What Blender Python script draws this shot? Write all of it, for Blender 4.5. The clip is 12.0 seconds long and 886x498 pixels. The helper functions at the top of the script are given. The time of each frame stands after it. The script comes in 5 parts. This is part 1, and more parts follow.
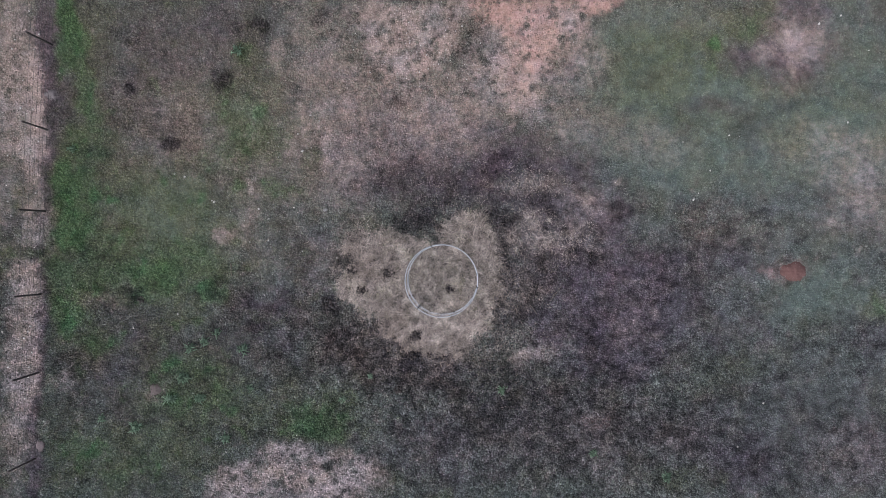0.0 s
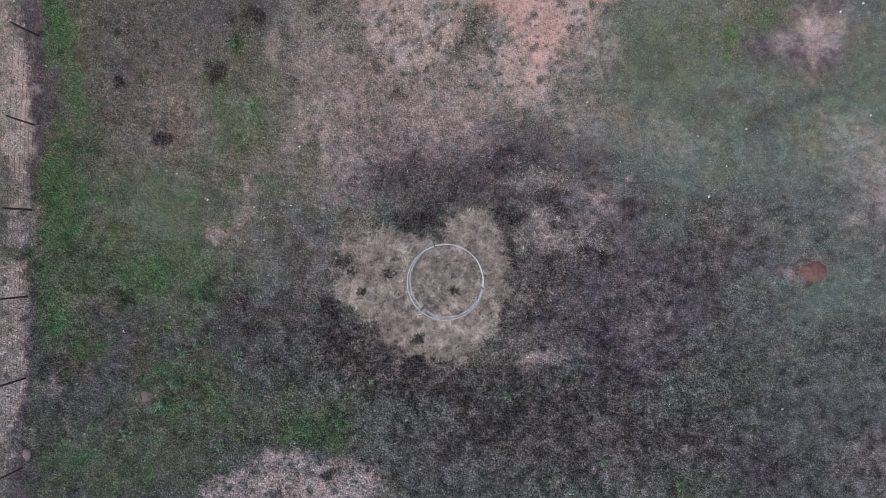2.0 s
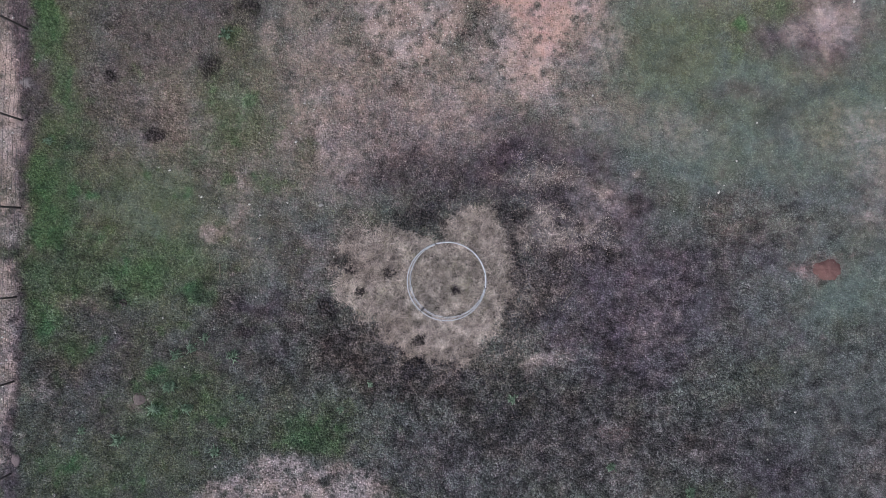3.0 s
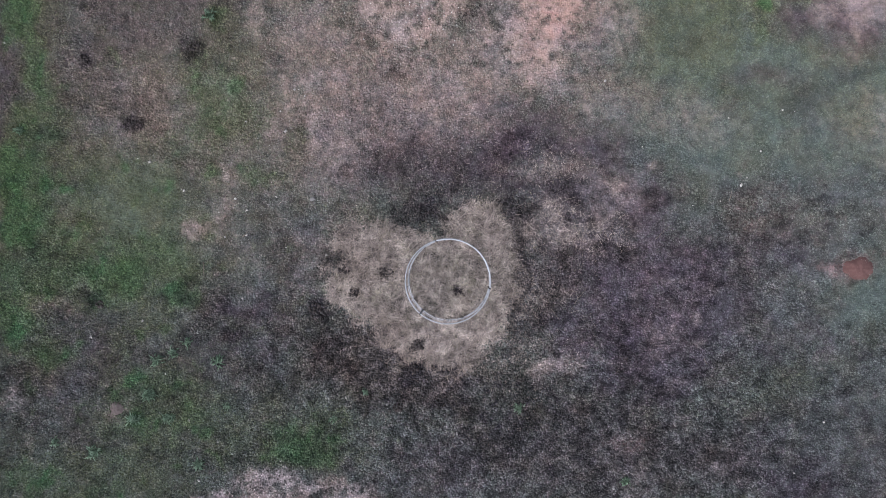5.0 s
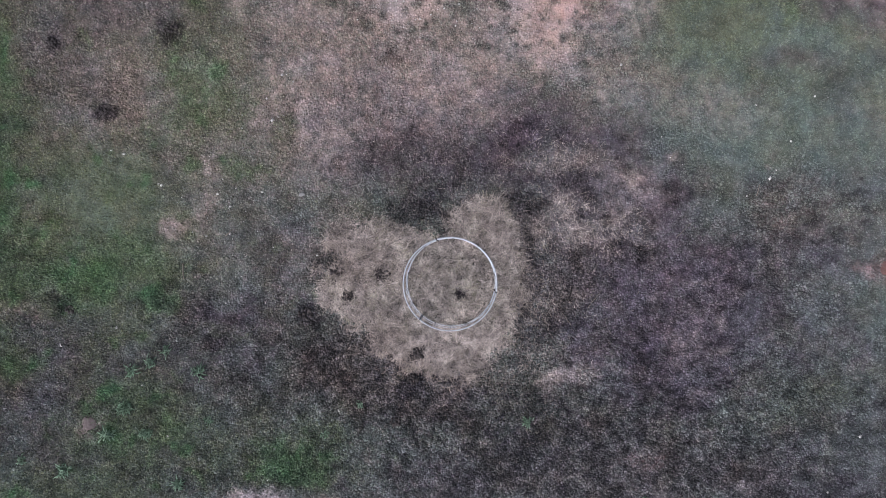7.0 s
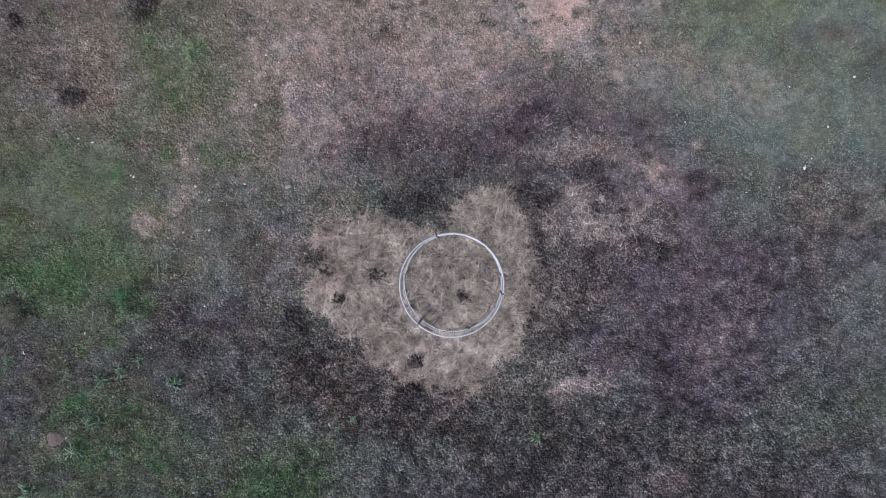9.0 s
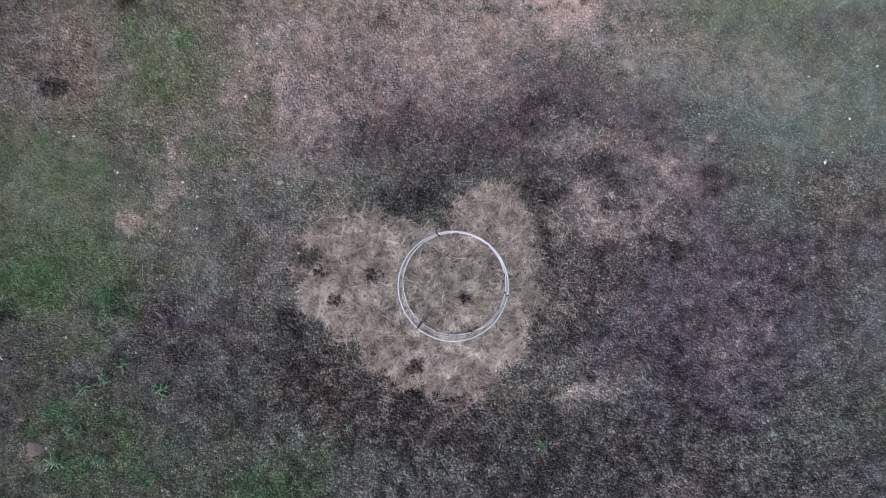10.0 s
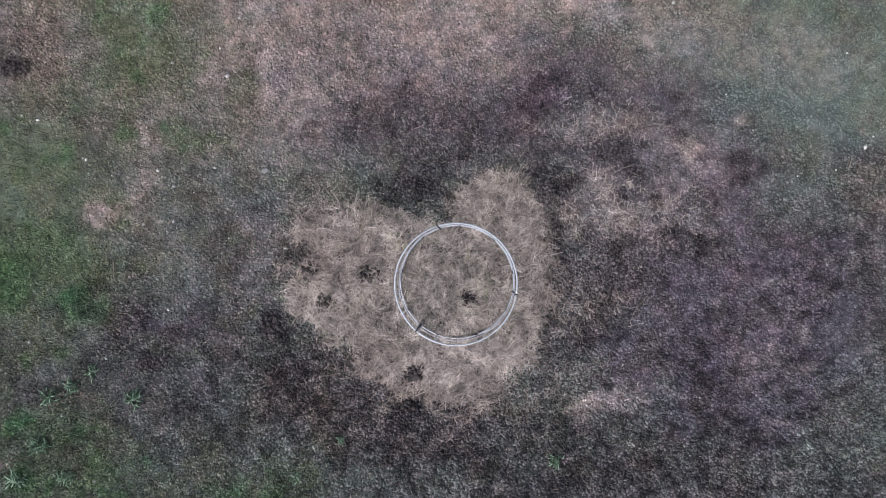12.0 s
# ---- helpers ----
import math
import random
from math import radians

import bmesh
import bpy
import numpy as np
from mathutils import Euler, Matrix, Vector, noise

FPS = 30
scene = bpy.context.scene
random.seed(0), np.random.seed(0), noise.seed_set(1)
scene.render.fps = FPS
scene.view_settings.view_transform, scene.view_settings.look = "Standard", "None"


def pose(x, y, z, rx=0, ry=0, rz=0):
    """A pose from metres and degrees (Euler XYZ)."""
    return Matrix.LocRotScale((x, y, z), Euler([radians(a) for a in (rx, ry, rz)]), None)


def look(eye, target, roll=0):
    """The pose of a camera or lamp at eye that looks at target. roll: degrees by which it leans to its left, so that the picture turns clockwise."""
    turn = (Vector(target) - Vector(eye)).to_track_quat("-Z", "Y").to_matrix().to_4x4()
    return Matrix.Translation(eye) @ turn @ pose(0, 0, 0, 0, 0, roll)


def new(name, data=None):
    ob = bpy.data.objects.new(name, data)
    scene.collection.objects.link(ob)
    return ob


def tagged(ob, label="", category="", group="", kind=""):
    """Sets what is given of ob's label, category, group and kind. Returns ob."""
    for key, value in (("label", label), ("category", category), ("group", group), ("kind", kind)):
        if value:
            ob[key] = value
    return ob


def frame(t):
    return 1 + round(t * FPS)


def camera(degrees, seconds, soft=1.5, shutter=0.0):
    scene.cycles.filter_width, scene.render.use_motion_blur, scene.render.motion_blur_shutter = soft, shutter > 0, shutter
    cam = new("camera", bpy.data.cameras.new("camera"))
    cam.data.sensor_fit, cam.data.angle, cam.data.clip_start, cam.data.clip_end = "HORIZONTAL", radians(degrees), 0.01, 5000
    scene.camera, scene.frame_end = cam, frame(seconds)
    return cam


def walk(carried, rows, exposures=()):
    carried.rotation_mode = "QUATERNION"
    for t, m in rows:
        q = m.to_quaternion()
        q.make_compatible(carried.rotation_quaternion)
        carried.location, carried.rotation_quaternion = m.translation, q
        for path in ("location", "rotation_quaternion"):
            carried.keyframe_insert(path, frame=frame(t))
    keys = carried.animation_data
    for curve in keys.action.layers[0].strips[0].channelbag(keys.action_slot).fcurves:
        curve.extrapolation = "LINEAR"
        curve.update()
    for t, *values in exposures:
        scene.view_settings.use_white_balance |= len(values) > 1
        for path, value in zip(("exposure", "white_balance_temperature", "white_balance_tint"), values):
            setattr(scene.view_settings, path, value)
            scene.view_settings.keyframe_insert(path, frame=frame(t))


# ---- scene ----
# ---- camera: a slow vertical descent over the field ----
cam = camera(74, 12.0, soft=0.95)
PATH = [
    (0, pose(0.160, 1.034, 20.349, 0.051, 0.344, 0.189)),
    (0.5, pose(0.167, 1.046, 20.151, -0.006, 0.398, 0.175)),
    (1, pose(0.131, 1.052, 19.972, -0.051, 0.469, 0.154)),
    (1.5, pose(0.082, 1.062, 19.753, -0.036, 0.492, 0.123)),
    (2, pose(0.070, 1.048, 19.466, -0.031, 0.471, 0.089)),
    (2.5, pose(0.080, 1.008, 19.146, -0.036, 0.501, 0.042)),
    (3, pose(0.070, 0.960, 18.867, 0.070, 0.589, -0.028)),
    (3.2, pose(0.067, 0.943, 18.751, 0.105, 0.621, -0.052)),
    (4.8, pose(0.064, 0.907, 17.645, 0.021, 0.664, -0.060)),
    (5, pose(0.050, 0.905, 17.507, 0.005, 0.652, -0.075)),
    (5.5, pose(0.007, 0.900, 17.163, -0.037, 0.615, -0.122)),
    (6, pose(-0.014, 0.917, 16.798, -0.079, 0.649, -0.125)),
    (6.5, pose(-0.033, 0.920, 16.417, -0.084, 0.628, -0.176)),
    (7, pose(-0.030, 0.925, 16.044, -0.104, 0.567, -0.172)),
    (7.2, pose(-0.041, 0.945, 15.931, -0.072, 0.545, -0.128)),
    (8.8, pose(-0.026, 0.871, 14.714, -0.140, 0.717, -0.251)),
    (9, pose(-0.030, 0.862, 14.559, -0.128, 0.707, -0.264)),
    (9.5, pose(-0.044, 0.840, 14.171, -0.086, 0.667, -0.291)),
    (10, pose(-0.078, 0.817, 13.802, -0.040, 0.640, -0.323)),
    (10.5, pose(-0.068, 0.801, 13.490, 0.001, 0.724, -0.378)),
    (11, pose(-0.052, 0.788, 13.184, -0.044, 0.790, -0.419)),
    (11.5, pose(-0.042, 0.753, 12.838, -0.083, 0.836, -0.502)),
    (12, pose(-0.127, 0.658, 12.524, 0.171, 0.614, -0.410)),
]
walk(cam, PATH, exposures=[(0, -0.12, 5880, 13.3), (6, -0.01, 5820, 14.5), (9, 0.01, 5800, 15), (12, 0.07, 5880, 13.6)])

# ---- light: an overcast sky, with a wide, weak sun behind it ----
world = bpy.data.worlds.new("overcast_sky")
scene.world = world
world.use_nodes = True
wn = world.node_tree.nodes
wl = world.node_tree.links
sky = wn.new("ShaderNodeTexSky")
sky.sky_type = "NISHITA"
sky.sun_disc = False
sky.sun_elevation = radians(44)
sky.sun_rotation = radians(225)
sky.air_density = 1.0
sky.dust_density = 4.0
cloud = wn.new("ShaderNodeHueSaturation")
cloud.inputs["Saturation"].default_value = 0.5
wl.new(sky.outputs["Color"], cloud.inputs["Color"])
wl.new(cloud.outputs["Color"], wn["Background"].inputs["Color"])
wn["Background"].inputs["Strength"].default_value = 0.185

sun_data = bpy.data.lights.new("sun", "SUN")
sun_data.energy = 2.2
sun_data.angle = radians(11)
sun_data.color = (1.0, 0.985, 0.965)
sun = new("sun", sun_data)
SUN_TURN, SUN_HIGH = radians(225), radians(44)
sun_from = Vector((math.sin(SUN_TURN) * math.cos(SUN_HIGH), math.cos(SUN_TURN) * math.cos(SUN_HIGH), math.sin(SUN_HIGH)))
sun.matrix_world = look(sun_from * 60, (0, 0, 0))


# ---- materials ----
class Nodes:
    """A material under construction."""

    def __init__(self, name):
        self.material = bpy.data.materials.new(name)
        self.material.use_nodes = True
        self.tree = self.material.node_tree
        self.bsdf = self.tree.nodes["Principled BSDF"]

    def node(self, kind, **inputs):
        n = self.tree.nodes.new(kind)
        for key, value in inputs.items():
            self.put(n.inputs[key], value)
        return n

    def put(self, socket, value):
        if isinstance(value, bpy.types.NodeSocket):
            self.tree.links.new(value, socket)
        else:
            socket.default_value = value

    def mix(self, factor, a, b, blend="MIX"):
        n = self.tree.nodes.new("ShaderNodeMix")
        n.data_type, n.blend_type = "RGBA", blend
        self.put(n.inputs[0], factor)
        self.put(n.inputs[6], a if isinstance(a, bpy.types.NodeSocket) else (*a, 1))
        self.put(n.inputs[7], b if isinstance(b, bpy.types.NodeSocket) else (*b, 1))
        return n.outputs[2]

    def math(self, what, a, b=0.0, clamp=False):
        n = self.tree.nodes.new("ShaderNodeMath")
        n.operation, n.use_clamp = what, clamp
        self.put(n.inputs[0], a)
        self.put(n.inputs[1], b)
        return n.outputs[0]

    def remap(self, value, low, high, to_low=0.0, to_high=1.0):
        n = self.tree.nodes.new("ShaderNodeMapRange")
        for socket, v in zip(n.inputs, (value, low, high, to_low, to_high)):
            self.put(socket, v)
        return n.outputs[0]

    def place(self):
        return self.tree.nodes.new("ShaderNodeNewGeometry").outputs["Position"]

    def noise(self, scale, detail=3.0, rough=0.6, vector=None):
        n = self.node("ShaderNodeTexNoise", Scale=scale, Detail=detail, Roughness=rough)
        self.put(n.inputs["Vector"], vector or self.place())
        return n.outputs["Fac"]

    def cells(self, scale, wander=0.03):
        """Crumbs of that many to the metre: the way out from each one's middle, and a random value for each."""
        stray = self.node("ShaderNodeTexNoise", Scale=scale * 0.7, Detail=3.0)
        self.put(stray.inputs["Vector"], self.place())
        off = self.tree.nodes.new("ShaderNodeVectorMath")
        off.operation = "MULTIPLY_ADD"
        self.put(off.inputs[0], stray.outputs["Color"])
        self.put(off.inputs[1], (wander, wander, wander))
        self.put(off.inputs[2], self.place())
        v = self.node("ShaderNodeTexVoronoi", Scale=scale, Vector=off.outputs[0])
        return v.outputs["Distance"], self.node("ShaderNodeSeparateColor", Color=v.outputs["Color"]).outputs[0]

    def island(self):
        return self.tree.nodes.new("ShaderNodeNewGeometry").outputs["Random Per Island"]

    def masks(self):
        """The cover of the field, one value for each kind of patch."""
        found = {}
        for name, keys in (("cover_a", ("green", "hay", "pale", "mud")), ("cover_b", ("brown", "red", "teal", "dark")), ("cover_c", ("tone", "tinge", "own", "calm"))):
            a = self.tree.nodes.new("ShaderNodeAttribute")
            a.attribute_name = name
            s = self.node("ShaderNodeSeparateColor", Color=a.outputs["Color"])
            for key, out in zip(keys, (*s.outputs[:3], a.outputs["Alpha"])):
                found[key] = out
        return found

    def weathered(self, color, k, dark, light):
        """The colour, duller or more bleached, more mauve or greener, from place to place, and warmer to the
        north-west.
        """
        color = self.mix(1.0, color, self.mix(k["tone"], (dark, dark, dark), (light, light, light)), "MULTIPLY")
        color = self.mix(1.0, color, self.mix(k["tinge"], (1.07, 0.955, 1.035), (0.93, 1.045, 0.965)), "MULTIPLY")
        at = self.node("ShaderNodeSeparateXYZ", Vector=self.place()).outputs
        northing = self.math("SUBTRACT", at[1], self.math("ADD", self.math("MULTIPLY", self.math("MAXIMUM", at[0], 0.0), 0.32), self.math("MULTIPLY", self.math("MINIMUM", at[0], 0.0), 0.16)))
        warmth = self.math("ADD", self.remap(self.noise(0.95, 6, 0.62), 0.34, 0.66), self.remap(northing, -6.5, 8.5, -0.42, 0.36), True)
        return self.mix(1.0, color, self.mix(warmth, (0.94, 1.0, 1.05), (1.055, 1.0, 0.905)), "MULTIPLY")

    def still(self, value, rest, k, least=0.3):
        """The grain, flatter where the turf lies even."""
        return self.math("ADD", rest, self.math("MULTIPLY", self.math("SUBTRACT", value, rest), self.remap(k["calm"], 0.0, 1.0, 1.0, least)))

    def relief(self, height, strength, distance):
        b = self.node("ShaderNodeBump", Height=height, Strength=strength, Distance=distance)
        self.put(self.bsdf.inputs["Normal"], b.outputs["Normal"])

    def done(self, color, roughness, metal=0.0, specular=0.3):
        self.put(self.bsdf.inputs["Base Color"], color)
        self.put(self.bsdf.inputs["Roughness"], roughness)
        self.put(self.bsdf.inputs["Metallic"], metal)
        self.put(self.bsdf.inputs["Specular IOR Level"], specular)
        return self.material


def ground_material():
    m = Nodes("field_soil")
    k = m.masks()
    out, which = m.cells(15, 0.06)
    # gaps between crumbs are shaded in the colour too, through fine and grit
    crumb = m.math("MULTIPLY", m.remap(out, 0.12, 0.62, 1.0, 0.0), m.remap(which, 0.0, 1.0, 0.25, 1.0))
    fine = m.remap(m.math("ADD", m.math("MULTIPLY", crumb, 0.85), m.math("MULTIPLY", m.noise(15, 3, 0.62), 0.7)), 0.35, 0.95)
    grit = m.remap(m.math("ADD", m.noise(24, 2, 0.6), m.math("MULTIPLY", crumb, 0.25)), 0.40, 0.80)
    clump = m.remap(m.noise(7, 4, 0.65), 0.33, 0.67)
    tear = m.remap(m.noise(4, 6, 0.72), 0.3, 0.7, -0.5, 0.5)
    fine = m.still(fine, 0.45, k)
    grit = m.still(grit, 0.42, k)
    broad = m.remap(m.noise(1.1, 5, 0.6), 0.35, 0.65)

    def torn(key, by=2.6):
        """A cover whose half-bare rim is broken up by grain, where all or nothing stays as it is."""
        rim = m.math("MULTIPLY", k[key], m.math("SUBTRACT", 1.0, k[key]))
        return m.math("ADD", k[key], m.math("MULTIPLY", m.math("MULTIPLY", rim, by), tear), True)

    c = m.mix(fine, TURF[0], TURF[1])
    c = m.mix(m.math("MULTIPLY", broad, 0.5), c, TURF[2])
    c = m.mix(torn("teal"), c, m.mix(fine, TEAL[0], TEAL[1]))
    fresh = m.remap(k["green"], 0.5, 1.0)
    c = m.mix(torn("green"), c, m.mix(fresh, m.mix(fine, OLIVE[0], OLIVE[1]), m.mix(fine, GREEN[0], GREEN[1])))
    c = m.mix(torn("mud"), c, m.mix(m.math("ADD", m.math("MULTIPLY", clump, 0.4), m.math("MULTIPLY", fine, 0.6)), MUD[0], MUD[1]))
    c = m.mix(torn("brown"), c, m.mix(fine, BROWN[0], BROWN[1]))
    c = m.mix(torn("pale", 4.0), c, m.mix(fine, PALE[0], PALE[1]))
    c = m.mix(torn("red", 3.0), c, m.mix(clump, RED[0], RED[1]))
    c = m.mix(torn("hay"), c, m.mix(fine, HAY[0], HAY[1]))
    c = m.mix(m.math("MULTIPLY", torn("dark"), 0.95), c, m.mix(fine, DARK[0], DARK[1]))
    smooth = m.math("MAXIMUM", k["red"], m.math("MAXIMUM", k["teal"], k["pale"]))
    c = m.mix(m.remap(smooth, 0.0, 1.0, 1.0, 0.45), c, m.mix(grit, (0.62, 0.62, 0.62), (1.30, 1.30, 1.30)), "MULTIPLY")
    c = m.weathered(c, k, 0.5, 1.5)
    h = m.math("ADD", m.math("MULTIPLY", m.math("MULTIPLY", crumb, m.remap(k["mud"], 0.0, 0.8, 1.0, 0.6)), 0.9), m.math("ADD", m.math("MULTIPLY", clump, 0.6), m.math("MULTIPLY", grit, 0.3)))
    h = m.math("MULTIPLY", h, m.remap(k["calm"], 0.0, 1.0, 1.0, 0.4))
    m.relief(h, 1.0, 0.035)
    return m.done(c, 0.95, specular=0.12)


def blade_material(name, low, high, power):
    """Grass by the cover it grows in; low, high, power: how the tones of single pieces spread."""
    m = Nodes(name)
    k = m.masks()
    r2 = m.math("FRACT", m.math("MULTIPLY", m.island(), 37.7))
    r = m.still(m.remap(m.math("POWER", m.island(), power), 0.0, 1.0, low, high), 0.32, k, 0.15)
    c = m.mix(r, BLADE[0], BLADE[1])
    c = m.mix(m.math("MULTIPLY", k["teal"], 0.9), c, m.mix(r, (0.101, 0.131, 0.101), (0.220, 0.267, 0.214)))
    green = m.remap(m.math("ADD", k["green"], m.math("MULTIPLY", m.math("SUBTRACT", r2, 0.5), 0.6)), 0.05, 0.75)
    fresh = m.remap(k["green"], 0.5, 1.0)
    c = m.mix(green, c, m.mix(fresh, m.mix(r, (0.052, 0.060, 0.032), (0.325, 0.340, 0.195)), m.mix(r, (0.032, 0.073, 0.029), (0.25, 0.385, 0.185))))
    c = m.mix(m.math("MULTIPLY", k["mud"], 0.95), c, m.mix(r, (0.0535, 0.040, 0.0485), (0.212, 0.160, 0.192)))
    c = m.mix(m.math("MULTIPLY", k["brown"], 0.9), c, m.mix(r, (0.022, 0.013, 0.0125), (0.275, 0.205, 0.192)))
    c = m.mix(m.math("MULTIPLY", k["pale"], 0.8), c, m.mix(r, (0.220, 0.172, 0.157), (0.515, 0.410, 0.372)))
    c = m.mix(m.math("MULTIPLY", k["red"], 0.7), c, m.mix(r, (0.16, 0.08, 0.06), (0.42, 0.26, 0.20)))
    c = m.mix(m.math("MULTIPLY", k["dark"], 0.92), c, m.mix(r, (0.014, 0.011, 0.013), (0.088, 0.074, 0.079)))
    c = m.weathered(c, k, 0.55, 1.45)
    c = m.mix(1.0, c, m.mix(m.still(k["own"], 0.46, k, 0.75), (0.42, 0.42, 0.42), (1.66, 1.66, 1.66)), "MULTIPLY")
    streak = m.remap(m.still(m.noise(55, 2), 0.5, k, 0.4), 0.3, 0.7, 0.8, 1.2)
    c = m.mix(1.0, c, m.node("ShaderNodeCombineColor", Red=streak, Green=streak, Blue=streak).outputs[0], "MULTIPLY")
    return m.done(c, 0.75, specular=0.2)


def straw_material():
    m = Nodes("dry_straw")
    k = m.masks()
    r = m.island()
    c = m.mix(m.math("POWER", r, 1.4), (0.100, 0.087, 0.075), (0.700, 0.628, 0.548))
    mould = m.remap(m.noise(2.2, 4), 0.45, 0.7)
    c = m.mix(m.math("MULTIPLY", m.remap(m.math("FRACT", m.math("MULTIPLY", r, 91.3)), 0.7, 0.9), mould), c, (0.25, 0.26, 0.13))
    c = m.mix(m.math("MULTIPLY", k["dark"], 0.75), c, (0.05, 0.043, 0.038))
    c = m.mix(m.math("MULTIPLY", k["brown"], 0.6), c, m.mix(r, (0.065, 0.048, 0.038), (0.36, 0.285, 0.23)))
    c = m.mix(m.math("MULTIPLY", k["green"], 0.6), c, m.mix(r, (0.13, 0.125, 0.10), (0.47, 0.455, 0.385)))
    c = m.mix(m.math("MULTIPLY", k["pale"], 0.5), c, m.mix(r, (0.29, 0.248, 0.223), (0.83, 0.745, 0.672)))
    weathered = m.remap(m.noise(3.2, 5, 0.7), 0.34, 0.66)
    c = m.mix(1.0, c, m.mix(weathered, (0.62, 0.60, 0.60), (1.30, 1.29, 1.25)), "MULTIPLY")
    c = m.mix(1.0, c, m.mix(k["tone"], (0.74, 0.70, 0.70), (1.28, 1.22, 1.22)), "MULTIPLY")
    return m.done(c, 0.6, specular=0.3)


def steel_material():
    m = Nodes("galvanised_steel")
    spangle = m.remap(m.noise(30, 4, 0.7), 0.3, 0.7)
    c = m.mix(spangle, (0.39, 0.405, 0.43), (0.58, 0.59, 0.61))
    c = m.mix(m.remap(m.noise(7, 5, 0.7), 0.58, 0.75), c, (0.30, 0.27, 0.25))
    m.relief(spangle, 0.1, 0.002)
    return m.done(c, m.remap(spangle, 0, 1, 0.45, 0.62), 0.25, 0.5)


def plain_material(name, low, high, scale, roughness, bump=0.3, metal=0.0):
    """Two tones broken by grain at two scales."""
    m = Nodes(name)
    fine = m.remap(m.noise(scale, 4, 0.7), 0.3, 0.7)
    broad = m.remap(m.noise(scale / 6, 3), 0.3, 0.7)
    random_tone = m.tree.nodes.new("ShaderNodeObjectInfo").outputs["Random"]
    c = m.mix(fine, low, high)
    c = m.mix(m.math("MULTIPLY", broad, 0.4), c, low)
    tone = m.remap(random_tone, 0, 1, 0.8, 1.15)
    c = m.mix(1.0, c, m.node("ShaderNodeCombineColor", Red=tone, Green=tone, Blue=tone).outputs[0], "MULTIPLY")
    m.relief(fine, bump, 0.01)
    return m.done(c, roughness, metal)


# base colours, dark and light tone of each cover
TURF = ((0.018, 0.0198, 0.0168), (0.192, 0.192, 0.172), (0.104, 0.101, 0.090))
BLADE = ((0.042, 0.048, 0.039), (0.385, 0.395, 0.35))
TEAL = ((0.086, 0.112, 0.088), (0.168, 0.206, 0.166))
GREEN = ((0.023, 0.058, 0.024), (0.128, 0.238, 0.105))
OLIVE = ((0.038, 0.043, 0.022), (0.205, 0.213, 0.120))
MUD = ((0.0475, 0.0338, 0.0425), (0.156, 0.112, 0.139))
BROWN = ((0.014, 0.0095, 0.0095), (0.195, 0.155, 0.150))
PALE = ((0.25, 0.194, 0.180), (0.56, 0.445, 0.412))
RED = ((0.32, 0.190, 0.168), (0.48, 0.315, 0.278))
HAY = ((0.055, 0.046, 0.041), (0.31, 0.262, 0.232))
DARK = ((0.012, 0.0095, 0.012), (0.080, 0.067, 0.074))
SOIL = ground_material()
GRASS = blade_material("pasture_grass", 0.05, 0.62, 1.5)
CLUMP = blade_material("trodden_turf", 0.06, 0.46, 1.2)
STRAW = straw_material()
STEEL = steel_material()
IRON = plain_material("rusted_dark_iron", (0.02, 0.018, 0.016), (0.07, 0.05, 0.04), 60, 0.7, 0.4, 0.3)
WOOD = plain_material("weathered_post_wood", (0.050, 0.042, 0.039), (0.150, 0.128, 0.116), 40, 0.85, 0.6)
WIRE = plain_material("dull_fence_wire", (0.07, 0.068, 0.067), (0.14, 0.135, 0.13), 30, 0.6, 0.1, 0.5)
DUNG = plain_material("dried_dung", (0.02, 0.017, 0.016), (0.085, 0.068, 0.06), 45, 0.95, 0.8)
STONE = plain_material("pale_field_stone", (0.38, 0.35, 0.31), (0.72, 0.69, 0.64), 50, 0.8, 0.4)
PINK_STONE = plain_material("pinkish_boulder_stone", (0.13, 0.10, 0.097), (0.20, 0.157, 0.152), 22, 0.9, 0.5)
GREY_STONE = plain_material("grey_field_stone", (0.20, 0.19, 0.18), (0.40, 0.38, 0.355), 40, 0.85, 0.5)
LEAF = plain_material("weed_leaf", (0.17, 0.265, 0.165), (0.37, 0.49, 0.34), 25, 0.6, 0.3)
STICK = plain_material("dead_stick_bark", (0.11, 0.09, 0.07), (0.30, 0.25, 0.20), 50, 0.9, 0.5)


# ---- the field's cover, as smooth functions of the place ----
TABLE = np.random.default_rng(7).random((256, 256)) * 2 * np.pi
TABLE_X, TABLE_Y = np.cos(TABLE), np.sin(TABLE)


def lattice(x, y, size, seed):
    """Smooth gradient noise, about 0 to 1, with cells of that size in metres."""
    u, v = x / size + seed * 17.3, y / size + seed * 5.7
    i, j = np.floor(u).astype(int), np.floor(v).astype(int)
    a, b = u - i, v - j
    i, j, i1, j1 = i % 256, j % 256, (i + 1) % 256, (j + 1) % 256
    one = TABLE_X[i, j] * a + TABLE_Y[i, j] * b
    two = TABLE_X[i1, j] * (a - 1) + TABLE_Y[i1, j] * b
    three = TABLE_X[i, j1] * a + TABLE_Y[i, j1] * (b - 1)
    four = TABLE_X[i1, j1] * (a - 1) + TABLE_Y[i1, j1] * (b - 1)
    a, b = a**3 * (a * (6 * a - 15) + 10), b**3 * (b * (6 * b - 15) + 10)
    return 0.5 + 1.0 * ((one * (1 - a) + two * a) * (1 - b) + (three * (1 - a) + four * a) * b)


